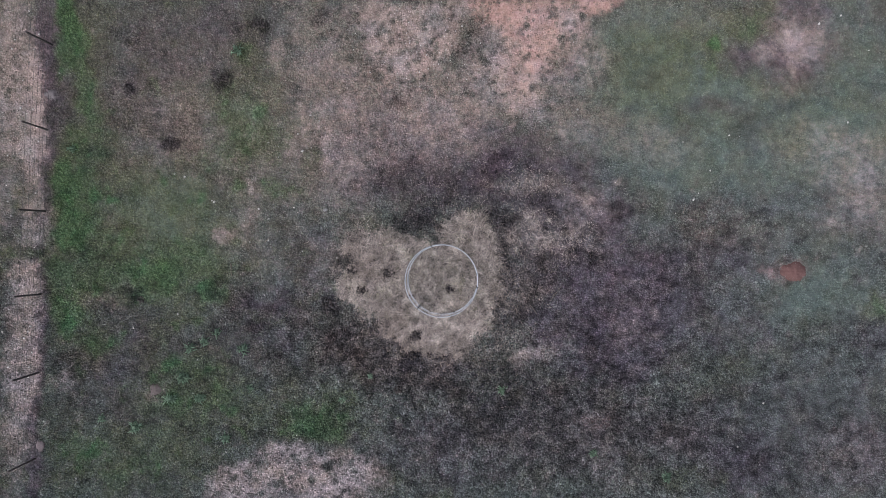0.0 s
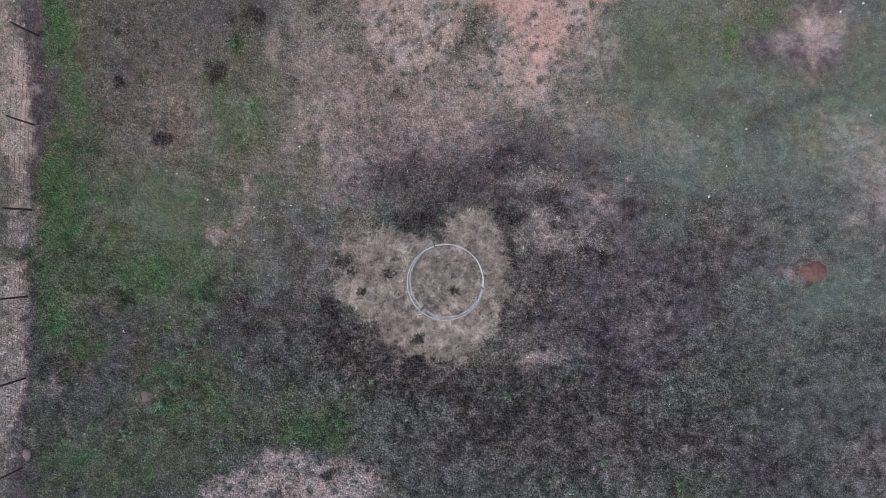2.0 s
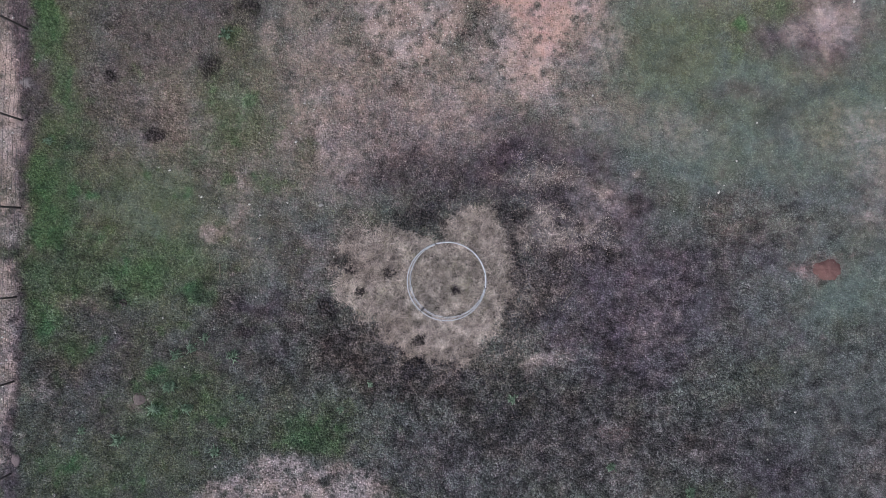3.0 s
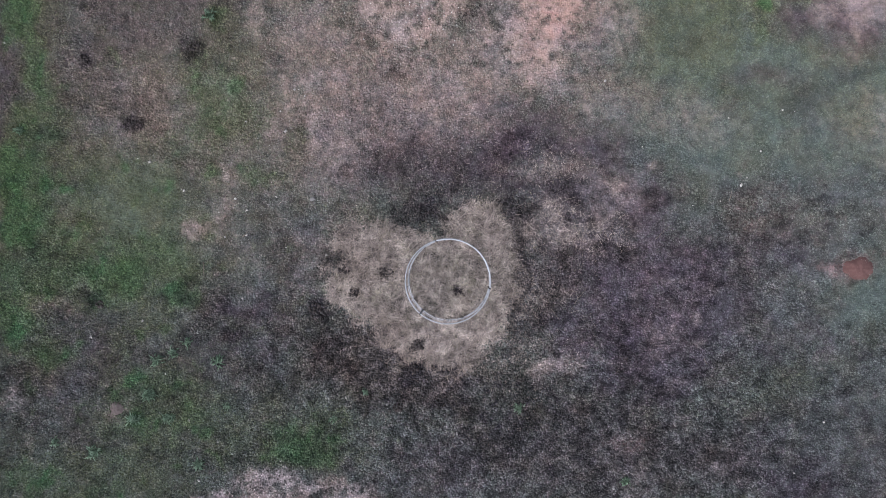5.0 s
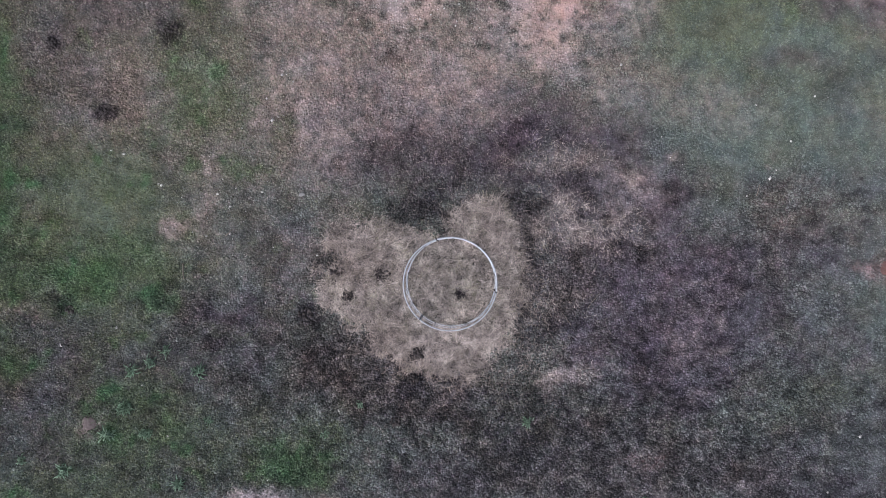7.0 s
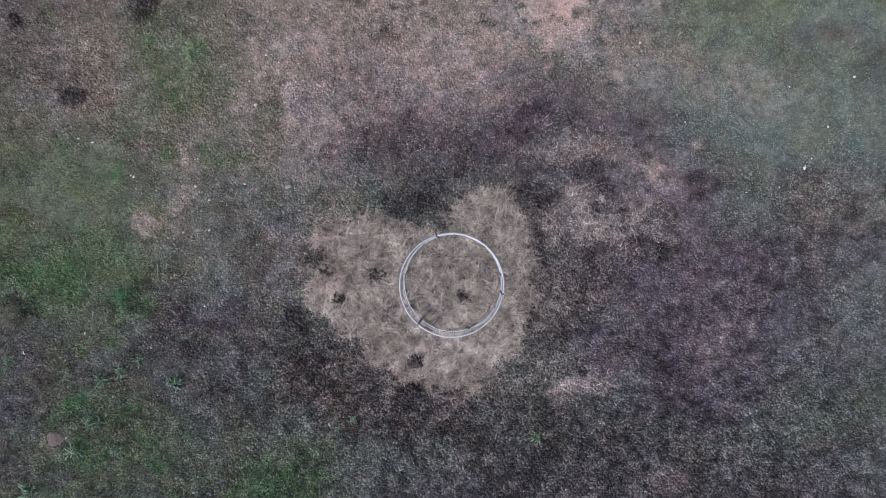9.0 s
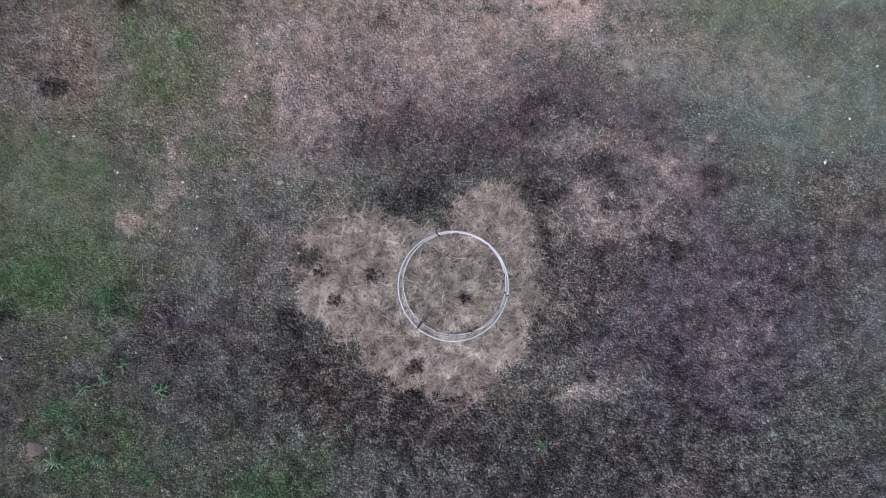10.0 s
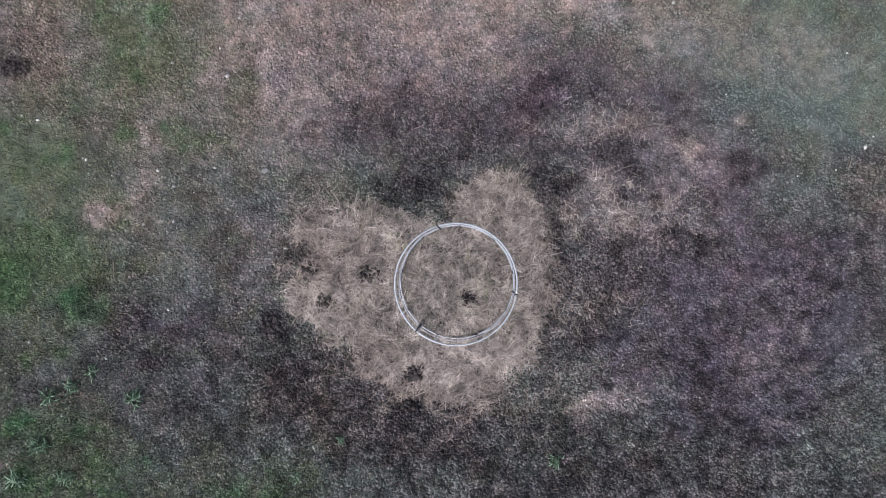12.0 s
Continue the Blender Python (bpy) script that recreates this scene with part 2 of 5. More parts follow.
def rough(x, y, size, seed, octaves=4, gain=0.55):
    """Several octaves of lattice(), each turned against the last, about -1 to 1."""
    total = 0
    for n in range(octaves):
        c, d = math.cos(0.6 + 1.1 * n + seed), math.sin(0.6 + 1.1 * n + seed)
        total = total + (lattice(x * c + y * d, y * c - x * d, size / 2**n, seed % 13 + n) - 0.5) * gain**n
    return total * 2 / sum(gain**n for n in range(octaves)) * 1.4


def ramp(v, low, high):
    t = np.clip((v - low) / (high - low), 0, 1)
    return t * t * (3 - 2 * t)


COVERS = ("green", "hay", "pale", "mud", "brown", "red", "teal", "dark")
LAYERS = (("cover_a", COVERS[:4]), ("cover_b", COVERS[4:]), ("cover_c", ("tone", "tinge", "own", "calm")))
SPOTS = {name: [] for name in COVERS}


def spot(cover, x, y, rx, ry, turn, soft, amount):
    """A patch of one cover: its middle, half sizes, turn in degrees, softness of its rim and strength."""
    SPOTS[cover].append((x, y, rx, ry, radians(turn), soft, amount))


# -- patches of the field --
# beyond the fence: bare pale earth; mauve soil along the wire, the fence line's shade in its colour
spot("pale", -14.90, 7.31, 0.66, 2.93, 0, 0.6, 0.6)
spot("pale", -14.30, 5.35, 0.43, 2.54, 0, 0.6, 0.75)
spot("pale", -14.40, 7.11, 0.31, 0.98, 0, 0.6, 0.35)
spot("pale", -15.08, 3.18, 0.59, 1.17, 0, 0.6, 0.3)
spot("pale", -14.28, 1.81, 0.51, 0.70, 0, 0.6, 0.45)
spot("pale", -14.47, 0.04, 0.55, 0.88, 0, 0.6, 0.7)
spot("pale", -14.52, -2.90, 0.59, 2.54, 0, 0.6, 0.65)
spot("pale", -14.91, -5.26, 0.51, 2.15, 0, 0.6, 0.45)
spot("pale", -14.33, -2.12, 0.27, 0.78, 0, 0.6, 0.3)
spot("green", -14.78, 3.09, 0.43, 0.27, 0, 0.6, 0.4)
spot("green", -14.68, 0.87, 0.82, 0.27, 0, 0.6, 0.6)
spot("green", -15.30, 9.28, 0.39, 0.59, 0, 0.6, 0.3)
spot("brown", -15.20, -1.34, 0.31, 0.78, 0, 0.6, 0.35)
spot("mud", -13.82, 8.49, 0.39, 1.37, 0, 0.5, 0.7)
spot("mud", -13.76, 4.76, 0.31, 1.76, 0, 0.5, 0.5)
spot("mud", -13.41, 6.33, 0.66, 1.08, 0, 0.5, 0.6)
spot("mud", -13.41, 5.15, 0.43, 0.98, 0, 0.6, 0.35)
spot("mud", -13.80, 3.38, 0.27, 1.56, 0, 0.4, 0.6)
spot("mud", -13.86, -0.15, 0.25, 1.76, 0, 0.4, 0.6)
spot("mud", -13.97, -3.10, 0.25, 2.15, 0, 0.4, 0.7)
spot("mud", -14.04, -6.44, 0.27, 1.76, 0, 0.4, 0.7)
spot("dark", -13.67, 5.64, 0.23, 0.22, 0, 0.6, 0.4)
spot("mud", -13.85, 7.31, 0.47, 1.76, 0, 0.7, 0.5)
# narrow dark lines at the fence's foot, its shade put into the colour
spot("dark", -13.81, -2.51, 0.12, 2.35, 0, 0.8, 0.3)
spot("dark", -13.87, 1.81, 0.10, 1.17, 0, 0.8, 0.3)
spot("dark", -14.11, -6.63, 0.43, 0.23, 0, 0.8, 0.4)
# fresh grass along the fence
spot("green", -13.07, 9.18, 0.43, 0.98, 0, 0.4, 1)
spot("green", -12.87, 8.00, 0.59, 0.88, 0, 0.6, 0.8)
spot("green", -12.47, 6.72, 0.35, 0.74, 0, 0.6, 0.6)
spot("green", -12.07, 5.84, 0.47, 0.59, 0, 0.6, 0.55)
spot("green", -12.62, 4.96, 0.66, 0.59, 0, 0.7, 0.45)
spot("green", -13.09, 3.35, 0.47, 0.82, 0, 0.5, 0.95)
spot("green", -13.08, 2.05, 0.51, 0.90, 0, 0.5, 0.95)
spot("green", -12.71, 2.70, 0.78, 1.37, 0, 0.7, 0.4)
spot("green", -11.75, 8.49, 0.78, 1.17, 0, 0.8, 0.3)
spot("green", -13.29, 0.24, 0.51, 0.66, 0, 0.6, 0.5)
spot("green", -12.95, -1.13, 0.59, 0.74, 0, 0.5, 0.7)
spot("green", -12.10, -2.34, 0.59, 0.39, 0, 0.6, 0.5)
spot("green", -13.17, -6.04, 0.51, 0.98, 0, 0.8, 0.35)
# the western turf
spot("pale", -9.93, -3.86, 0.39, 0.31, 0, 0.8, 0.3)
spot("red", -9.93, -3.86, 0.31, 0.23, 0, 0.8, 0.12)
spot("green", -10.41, -5.63, 4.11, 2.35, 0, 0.9, 0.3)
spot("green", -8.85, -2.88, 2.35, 1.17, 0, 0.9, 0.25)
spot("green", -9.66, 3.98, 3.91, 5.87, 0, 0.8, 0.3)
spot("green", -6.92, 5.75, 1.76, 2.15, 0, 0.9, 0.25)
spot("pale", -8.88, 6.14, 3.32, 2.35, 0, 0.9, 0.12)
spot("green", -12.60, 0.83, 1.37, 3.52, 0, 0.9, 0.45)
spot("green", -9.65, 1.04, 3.13, 2.15, 0, 0.9, 0.3)
spot("green", -13.02, 5.74, 0.98, 4.30, 0, 0.9, 0.35)
spot("pale", -8.16, 5.13, 2.05, 1.32, 0, 0.9, 0.3)
spot("pale", -5.49, 4.01, 2.05, 1.44, 0, 0.9, 0.24)
spot("green", -5.73, 3.89, 1.81, 1.20, 0, 0.9, 0.15)
spot("pale", 5.24, 5.23, 1.44, 0.72, 0, 0.9, 0.2)
spot("pale", -3.43, 3.03, 0.72, 1.08, 0, 0.9, 0.2)
spot("teal", -7.46, 0.88, 2.41, 1.56, 0, 0.9, 0.3)
spot("pale", -7.33, 0.76, 2.41, 1.32, 0, 0.9, 0.1)
spot("pale", 4.62, 8.51, 0.78, 0.98, 0, 0.8, 0.3)
spot("red", 4.43, 8.90, 0.59, 0.78, 0, 0.8, 0.2)
spot("green", -11.62, 0.44, 1.56, 1.17, 0, 0.8, 0.38)
spot("green", -10.14, -0.04, 1.37, 0.78, 0, 0.8, 0.42)
spot("green", -11.42, 1.33, 0.43, 0.35, 0, 0.6, 0.55)
spot("green", -8.17, -0.56, 0.70, 0.39, 0, 0.5, 0.65)
spot("green", -9.06, 0.45, 1.56, 0.78, 0, 0.8, 0.35)
spot("green", -12.02, 2.99, 1.17, 1.37, 0, 0.9, 0.2)
spot("green", -6.52, 4.97, 1.37, 1.17, 0, 0.9, 0.3)
spot("green", -8.87, 3.59, 1.96, 1.17, 0, 0.9, 0.25)
spot("green", -6.73, 7.52, 0.78, 0.78, 0, 0.8, 0.35)
spot("green", -6.89, 7.87, 0.39, 0.31, 0, 0.6, 0.5)
spot("green", -6.44, 8.89, 0.51, 0.43, 0, 0.6, 0.45)
spot("green", -11.39, -6.62, 2.93, 0.98, 0, 0.9, 0.3)
spot("green", -10.02, -5.43, 1.96, 1.17, 0, 0.9, 0.28)
spot("green", -8.46, -3.66, 1.56, 1.17, 0, 0.9, 0.35)
spot("green", -6.68, -4.34, 1.17, 0.78, 0, 0.9, 0.3)
spot("green", -4.33, -5.11, 1.13, 0.63, 0, 0.6, 0.85)
spot("green", -5.01, -5.31, 1.76, 0.70, 0, 0.8, 0.3)
spot("green", -1.98, -5.39, 1.17, 0.78, 0, 0.9, 0.15)
spot("green", -1.77, -6.96, 0.78, 0.59, 0, 0.8, 0.4)
spot("green", -9.44, -4.16, 0.27, 0.23, 0, 0.6, 0.5)
spot("teal", -9.26, 1.83, 1.17, 1.37, 0, 0.9, 0.4)
spot("teal", -9.46, 3.00, 1.37, 0.78, 0, 0.9, 0.25)
spot("teal", -10.45, 2.61, 1.17, 1.17, 0, 0.9, 0.25)
spot("teal", -11.00, -6.42, 2.74, 1.17, 0, 0.9, 0.25)
spot("teal", -5.90, -4.04, 2.35, 0.78, 0, 0.9, 0.15)
spot("mud", -9.29, 8.10, 2.35, 1.37, 0, 0.9, 0.42)
spot("mud", -6.93, 9.09, 1.17, 0.78, 0, 0.9, 0.3)
spot("mud", -10.66, 6.24, 1.17, 0.98, 0, 0.9, 0.35)
spot("brown", -10.66, 8.49, 0.59, 0.59, 0, 0.8, 0.25)
spot("brown", -10.95, 6.43, 0.59, 0.59, 0, 0.8, 0.35)
spot("brown", -9.67, 4.96, 1.17, 0.59, 0, 0.8, 0.4)
spot("brown", -11.05, 5.45, 0.59, 0.31, 0, 0.7, 0.4)
spot("dark", -12.03, 4.27, 0.78, 0.51, 0, 0.8, 0.3)
spot("dark", -10.89, 6.63, 0.20, 0.20, 0, 0.5, 0.75)
spot("dark", -7.71, 6.97, 0.31, 0.35, 0, 0.5, 0.7)
spot("dark", -9.51, 4.69, 0.31, 0.18, 0, 0.5, 0.75)
spot("dark", -6.30, 8.77, 0.31, 0.31, 0, 0.5, 0.7)
spot("dark", -4.28, 9.09, 0.27, 0.23, 0, 0.6, 0.5)
spot("dark", -10.59, -0.69, 0.18, 0.22, 0, 0.5, 0.65)
spot("mud", -11.81, -0.73, 0.70, 0.59, 0, 0.8, 0.45)
spot("mud", -10.63, -1.32, 0.98, 0.59, 0, 0.8, 0.35)
spot("mud", -10.82, -2.89, 1.76, 0.78, 0, 0.9, 0.4)
spot("mud", -11.40, -4.07, 1.56, 0.98, 0, 0.9, 0.35)
spot("mud", -8.85, -2.10, 1.76, 0.59, 0, 0.9, 0.3)
spot("pale", -12.98, -3.49, 0.31, 0.43, 0, 0.7, 0.35)
spot("brown", -12.59, -3.09, 0.78, 0.51, 0, 0.8, 0.35)
spot("brown", -13.20, 1.22, 0.31, 0.78, 0, 0.8, 0.35)
spot("pale", -11.61, -0.73, 0.27, 0.23, 0, 0.7, 0.3)
spot("mud", -6.11, -1.30, 1.37, 0.98, 0, 0.8, 0.4)
spot("mud", -6.69, -2.87, 1.17, 0.78, 0, 0.9, 0.25)
spot("mud", -5.53, 1.05, 1.17, 0.98, 0, 0.9, 0.25)
# the pale earth at the south edge
spot("pale", -5.50, -6.23, 0.98, 0.59, 0, 0.4, 1)
spot("pale", -6.87, -7.10, 1.13, 0.59, 0, 0.4, 1)
spot("pale", -4.42, -7.01, 1.49, 0.74, 0, 0.4, 1)
spot("pale", -2.75, -6.88, 0.78, 0.78, 0, 0.6, 0.9)
spot("pale", -3.73, -6.58, 0.78, 0.47, 0, 0.5, 0.8)
spot("pale", -7.75, -7.54, 0.51, 0.23, 0, 0.6, 0.6)
spot("pale", -5.89, -7.57, 1.56, 0.39, 0, 0.5, 0.7)
# the bank and its bare sandy crown
spot("pale", -1.83, 8.80, 1.10, 0.90, 0, 0.6, 0.8)
spot("pale", -1.20, 7.49, 1.02, 0.47, 0, 0.4, 1)
spot("pale", -1.63, 8.50, 0.39, 0.98, 0, 0.6, 0.4)
spot("pale", -2.42, 9.29, 0.90, 0.47, 0, 0.7, 0.5)
spot("pale", -0.30, 8.39, 0.78, 0.66, 0, 0.6, 0.85)
spot("pale", 0.32, 9.25, 0.98, 0.51, 0, 0.6, 0.8)
spot("pale", 1.89, 7.92, 0.98, 1.17, 0, 0.6, 0.6)
spot("pale", 2.68, 7.04, 0.86, 0.98, 0, 0.6, 0.85)
spot("pale", 4.23, 8.71, 0.90, 0.98, 0, 0.7, 0.7)
spot("pale", 4.53, 7.34, 0.98, 0.90, 0, 0.8, 0.55)
spot("pale", 3.45, 9.10, 1.17, 0.78, 0, 0.7, 0.4)
spot("pale", -3.59, 7.52, 1.17, 1.96, 0, 0.9, 0.32)
spot("pale", -4.96, 8.50, 0.78, 1.37, 0, 0.9, 0.2)
spot("pale", -2.60, 6.35, 2.35, 1.17, 0, 0.9, 0.27)
spot("pale", -0.25, 6.35, 1.76, 0.98, 0, 0.9, 0.38)
spot("pale", -1.62, 4.98, 2.74, 0.98, 0, 0.9, 0.2)
spot("pale", -3.38, 4.39, 0.98, 1.17, 0, 0.9, 0.2)
spot("brown", -2.40, 5.57, 2.35, 1.17, 0, 0.9, 0.15)
spot("pale", 0.34, 4.98, 1.17, 0.78, 0, 0.9, 0.25)
spot("pale", -4.09, 4.54, 0.14, 0.51, 0, 0.7, 0.4)
spot("pale", -5.15, 4.54, 0.47, 0.39, 0, 0.8, 0.38)
spot("pale", -5.71, 7.87, 0.31, 0.47, 0, 0.7, 0.42)
spot("pale", 1.51, 6.36, 1.17, 0.78, 0, 0.8, 0.3)
spot("pale", 3.95, 5.77, 1.56, 0.51, 0, 0.9, 0.25)
spot("red", 2.28, 9.25, 1.13, 0.59, 0, 0.6, 0.7)
spot("red", 1.69, 9.29, 0.59, 0.51, 0, 0.7, 0.4)
spot("red", 2.72, 6.46, 0.63, 0.59, 0, 0.8, 0.12)
spot("pale", 2.72, 6.40, 0.70, 0.59, 0, 0.7, 0.5)
spot("red", -1.82, 5.96, 3.13, 1.76, 0, 0.9, 0.09)
spot("red", 5.44, 9.49, 0.63, 0.27, 0, 0.5, 0.95)
spot("red", 4.23, 9.53, 0.98, 0.27, 0, 0.7, 0.5)
spot("red", 3.06, 8.12, 0.70, 1.17, 0, 0.6, 0.5)
spot("red", 2.64, 7.10, 0.70, 0.90, 0, 0.8, 0.18)
spot("red", 3.94, 8.12, 0.78, 0.78, 0, 0.8, 0.2)
spot("red", 3.02, 8.51, 0.70, 1.17, 0, 0.6, 0.3)
spot("pale", 3.06, 7.92, 0.98, 1.56, 0, 0.6, 0.5)
spot("mud", -1.23, 4.59, 2.93, 1.10, 0, 0.9, 0.42)
spot("mud", -1.81, 3.32, 2.15, 0.78, 0, 0.8, 0.25)
spot("brown", -1.62, 6.31, 0.59, 0.35, 0, 0.7, 0.4)
spot("brown", -2.51, 7.37, 0.43, 0.35, 0, 0.7, 0.35)
spot("brown", -1.22, 4.10, 2.54, 0.98, 0, 0.9, 0.15)
spot("brown", 1.26, 8.66, 0.39, 0.43, 0, 0.6, 0.55)
spot("brown", 0.76, 7.88, 0.39, 0.31, 0, 0.7, 0.45)
spot("brown", 1.66, 7.65, 0.27, 0.25, 0, 0.6, 0.55)
spot("brown", 3.49, 8.78, 0.31, 0.43, 0, 0.7, 0.4)
spot("brown", 0.13, 8.90, 0.78, 0.51, 0, 0.8, 0.3)
spot("dark", -1.62, 6.25, 0.23, 0.20, 0, 0.6, 0.4)
# the mauve trodden ground round the feeder
spot("mud", 1.88, 4.06, 0.77, 0.55, 0, 0.6, 0.85)
spot("dark", 1.82, 4.00, 0.67, 0.43, 0, 0.8, 0.42)
spot("mud", 1.64, 3.58, 0.96, 0.48, 0, 0.8, 0.4)
spot("mud", 1.41, 5.27, 0.72, 0.48, 0, 0.8, 0.4)
spot("mud", 2.96, 4.41, 1.32, 0.72, 0, 0.8, 0.5)
spot("mud", 4.39, 3.91, 0.96, 0.48, 0, 0.8, 0.45)
spot("mud", -0.05, 3.60, 1.69, 0.84, 0, 0.9, 0.4)
spot("mud", 0.79, 3.11, 1.08, 0.60, 0, 0.8, 0.35)
spot("brown", -0.05, 3.42, 0.72, 0.36, 0, 0.8, 0.2)
spot("brown", 2.72, 4.05, 0.60, 0.36, 0, 0.8, 0.35)
spot("brown", -1.26, 3.25, 1.44, 0.60, 0, 0.9, 0.1)
spot("mud", -2.46, 3.50, 0.96, 0.72, 0, 0.9, 0.2)
spot("mud", 5.91, -0.77, 3.49, 2.29, 0, 0.7, 0.38)
spot("mud", 5.75, 1.86, 0.72, 0.84, 0, 0.7, 0.45)
spot("mud", 4.72, 0.43, 1.44, 0.60, 0, 0.8, 0.26)
spot("mud", 6.87, 0.54, 1.44, 0.72, 0, 0.8, 0.33)
spot("mud", 4.71, -0.77, 2.17, 0.84, 0, 0.8, 0.36)
spot("mud", 7.09, -1.50, 1.81, 1.32, 0, 0.8, 0.42)
spot("mud", 5.30, -2.44, 1.44, 0.84, 0, 0.8, 0.36)
spot("mud", 6.36, -3.17, 1.08, 0.55, 0, 0.8, 0.33)
spot("mud", 7.82, 0.17, 1.20, 0.72, 0, 0.8, 0.29)
spot("mud", 3.75, -1.72, 1.08, 0.60, 0, 0.8, 0.35)
spot("brown", 8.31, 1.84, 0.84, 0.72, 0, 0.9, 0.2)
spot("brown", 7.58, -0.07, 1.08, 0.48, 0, 0.9, 0.25)
spot("brown", 2.69, -0.03, 0.60, 0.84, 0, 0.9, 0.45)
spot("dark", 2.39, 0.09, 0.29, 0.48, 0, 0.9, 0.2)
spot("brown", 3.53, 0.32, 0.72, 0.48, 0, 0.8, 0.3)
spot("brown", 3.04, -0.52, 0.72, 0.48, 0, 0.8, 0.25)
# furrows and hoof prints: their shade painted as thin dark streaks, no relief
spot("dark", 5.13, -1.85, 0.17, 0.36, -15, 0.6, 0.6)
spot("dark", 5.45, -1.51, 0.36, 0.08, 25, 0.7, 0.4)
spot("dark", 5.89, -2.33, 0.31, 0.07, -10, 0.7, 0.35)
spot("dark", 4.95, -1.13, 0.41, 0.07, 20, 0.7, 0.35)
spot("dark", 7.32, -2.45, 0.36, 0.08, -30, 0.7, 0.35)
spot("dark", 7.81, -0.78, 0.31, 0.07, 20, 0.7, 0.3)
spot("dark", 6.01, -2.99, 0.72, 0.11, -15, 0.6, 0.6)
spot("dark", 6.48, -2.78, 0.29, 0.07, -25, 0.6, 0.5)
spot("dark", 5.77, -3.22, 0.29, 0.07, -20, 0.6, 0.5)
spot("dark", 6.48, -3.47, 0.55, 0.17, 0, 0.8, 0.4)
spot("dark", 5.41, -2.80, 0.24, 0.07, 30, 0.7, 0.4)
spot("dark", 6.24, -3.17, 0.22, 0.07, -30, 0.6, 0.5)
spot("dark", 5.78, -1.13, 0.36, 0.10, 0, 0.8, 0.3)
spot("pale", 6.75, -0.06, 0.41, 0.12, 0, 0.8, 0.3)
spot("pale", 7.35, -1.16, 0.17, 0.17, 0, 0.7, 0.35)
spot("pale", 5.55, -0.53, 0.24, 0.17, 0, 0.8, 0.2)
spot("pale", 6.66, -3.17, 0.31, 0.19, 0, 0.8, 0.25)
spot("pale", 6.61, -1.73, 0.60, 0.60, 0, 0.9, 0.12)
spot("pale", 7.44, -1.86, 0.24, 0.12, 0, 0.8, 0.2)
# the pale scuffed patch to the south-east
spot("pale", 2.91, -2.58, 0.55, 0.24, 15, 0.5, 0.72)
spot("pale", 3.67, -2.63, 0.41, 0.26, 0, 0.6, 0.5)
spot("pale", 2.60, -2.94, 0.22, 0.17, 0, 0.6, 0.5)
spot("pale", 4.46, -2.34, 0.43, 0.14, 0, 0.8, 0.22)
spot("pale", 3.63, -2.32, 0.72, 0.12, 0, 0.8, 0.22)
spot("pale", 2.66, -3.03, 0.31, 0.14, 0, 0.8, 0.25)
spot("pale", 6.37, -1.85, 0.48, 0.72, 0, 0.9, 0.1)
# the old, trampled heap to the north-east
spot("hay", 3.12, 2.06, 0.72, 0.48, 20, 0.8, 0.22)
spot("hay", 3.90, 1.34, 1.08, 0.43, 0, 0.9, 0.18)
spot("hay", 3.31, 3.26, 0.84, 0.36, 0, 0.9, 0.12)
spot("mud", 4.14, 2.00, 2.17, 1.56, 0, 0.8, 0.5)
spot("mud", 5.32, 0.43, 2.41, 0.72, 0, 0.9, 0.2)
spot("mud", 3.55, 3.08, 1.93, 0.72, 0, 0.8, 0.3)
spot("pale", 3.06, 2.10, 0.53, 0.34, 20, 0.8, 0.36)
spot("pale", 2.34, 1.77, 0.36, 0.48, 0, 0.8, 0.1)
spot("pale", 3.06, 1.40, 0.72, 0.36, 0, 0.9, 0.2)
spot("pale", 5.22, 2.68, 0.67, 0.41, 0, 0.9, 0.3)
spot("pale", 3.90, 1.34, 0.96, 0.48, 0, 0.9, 0.24)
spot("pale", 4.74, 1.99, 0.60, 0.48, 0, 0.9, 0.2)
spot("pale", 2.95, 3.27, 0.60, 0.29, 0, 0.8, 0.22)
spot("pale", 4.27, 3.08, 0.72, 0.48, 0, 0.9, 0.18)
spot("brown", 3.07, 3.09, 0.72, 0.36, 0, 0.8, 0.3)
spot("brown", 4.25, 0.80, 1.08, 0.36, 0, 0.8, 0.4)
spot("brown", 5.09, 1.39, 0.60, 0.48, 0, 0.8, 0.3)
spot("dark", 3.33, 2.75, 0.53, 0.24, -10, 0.6, 0.65)
spot("dark", 3.61, 2.48, 0.41, 0.26, 0, 0.7, 0.6)
spot("dark", 3.66, 1.88, 0.48, 0.11, -15, 0.7, 0.45)
spot("dark", 3.05, 0.78, 0.53, 0.26, 0, 0.8, 0.35)
spot("dark", 4.99, 0.77, 0.55, 0.22, 0, 0.8, 0.35)
spot("dark", 2.47, 2.73, 0.36, 0.22, 0, 0.7, 0.4)
spot("dark", 4.27, 3.60, 0.48, 0.14, 0, 0.7, 0.4)
spot("dark", 6.29, 2.58, 0.41, 0.24, 0, 0.8, 0.4)
spot("dark", 4.14, 1.76, 0.17, 0.17, 0, 0.7, 0.3)
spot("dark", 4.61, 1.15, 0.19, 0.14, 0, 0.7, 0.3)
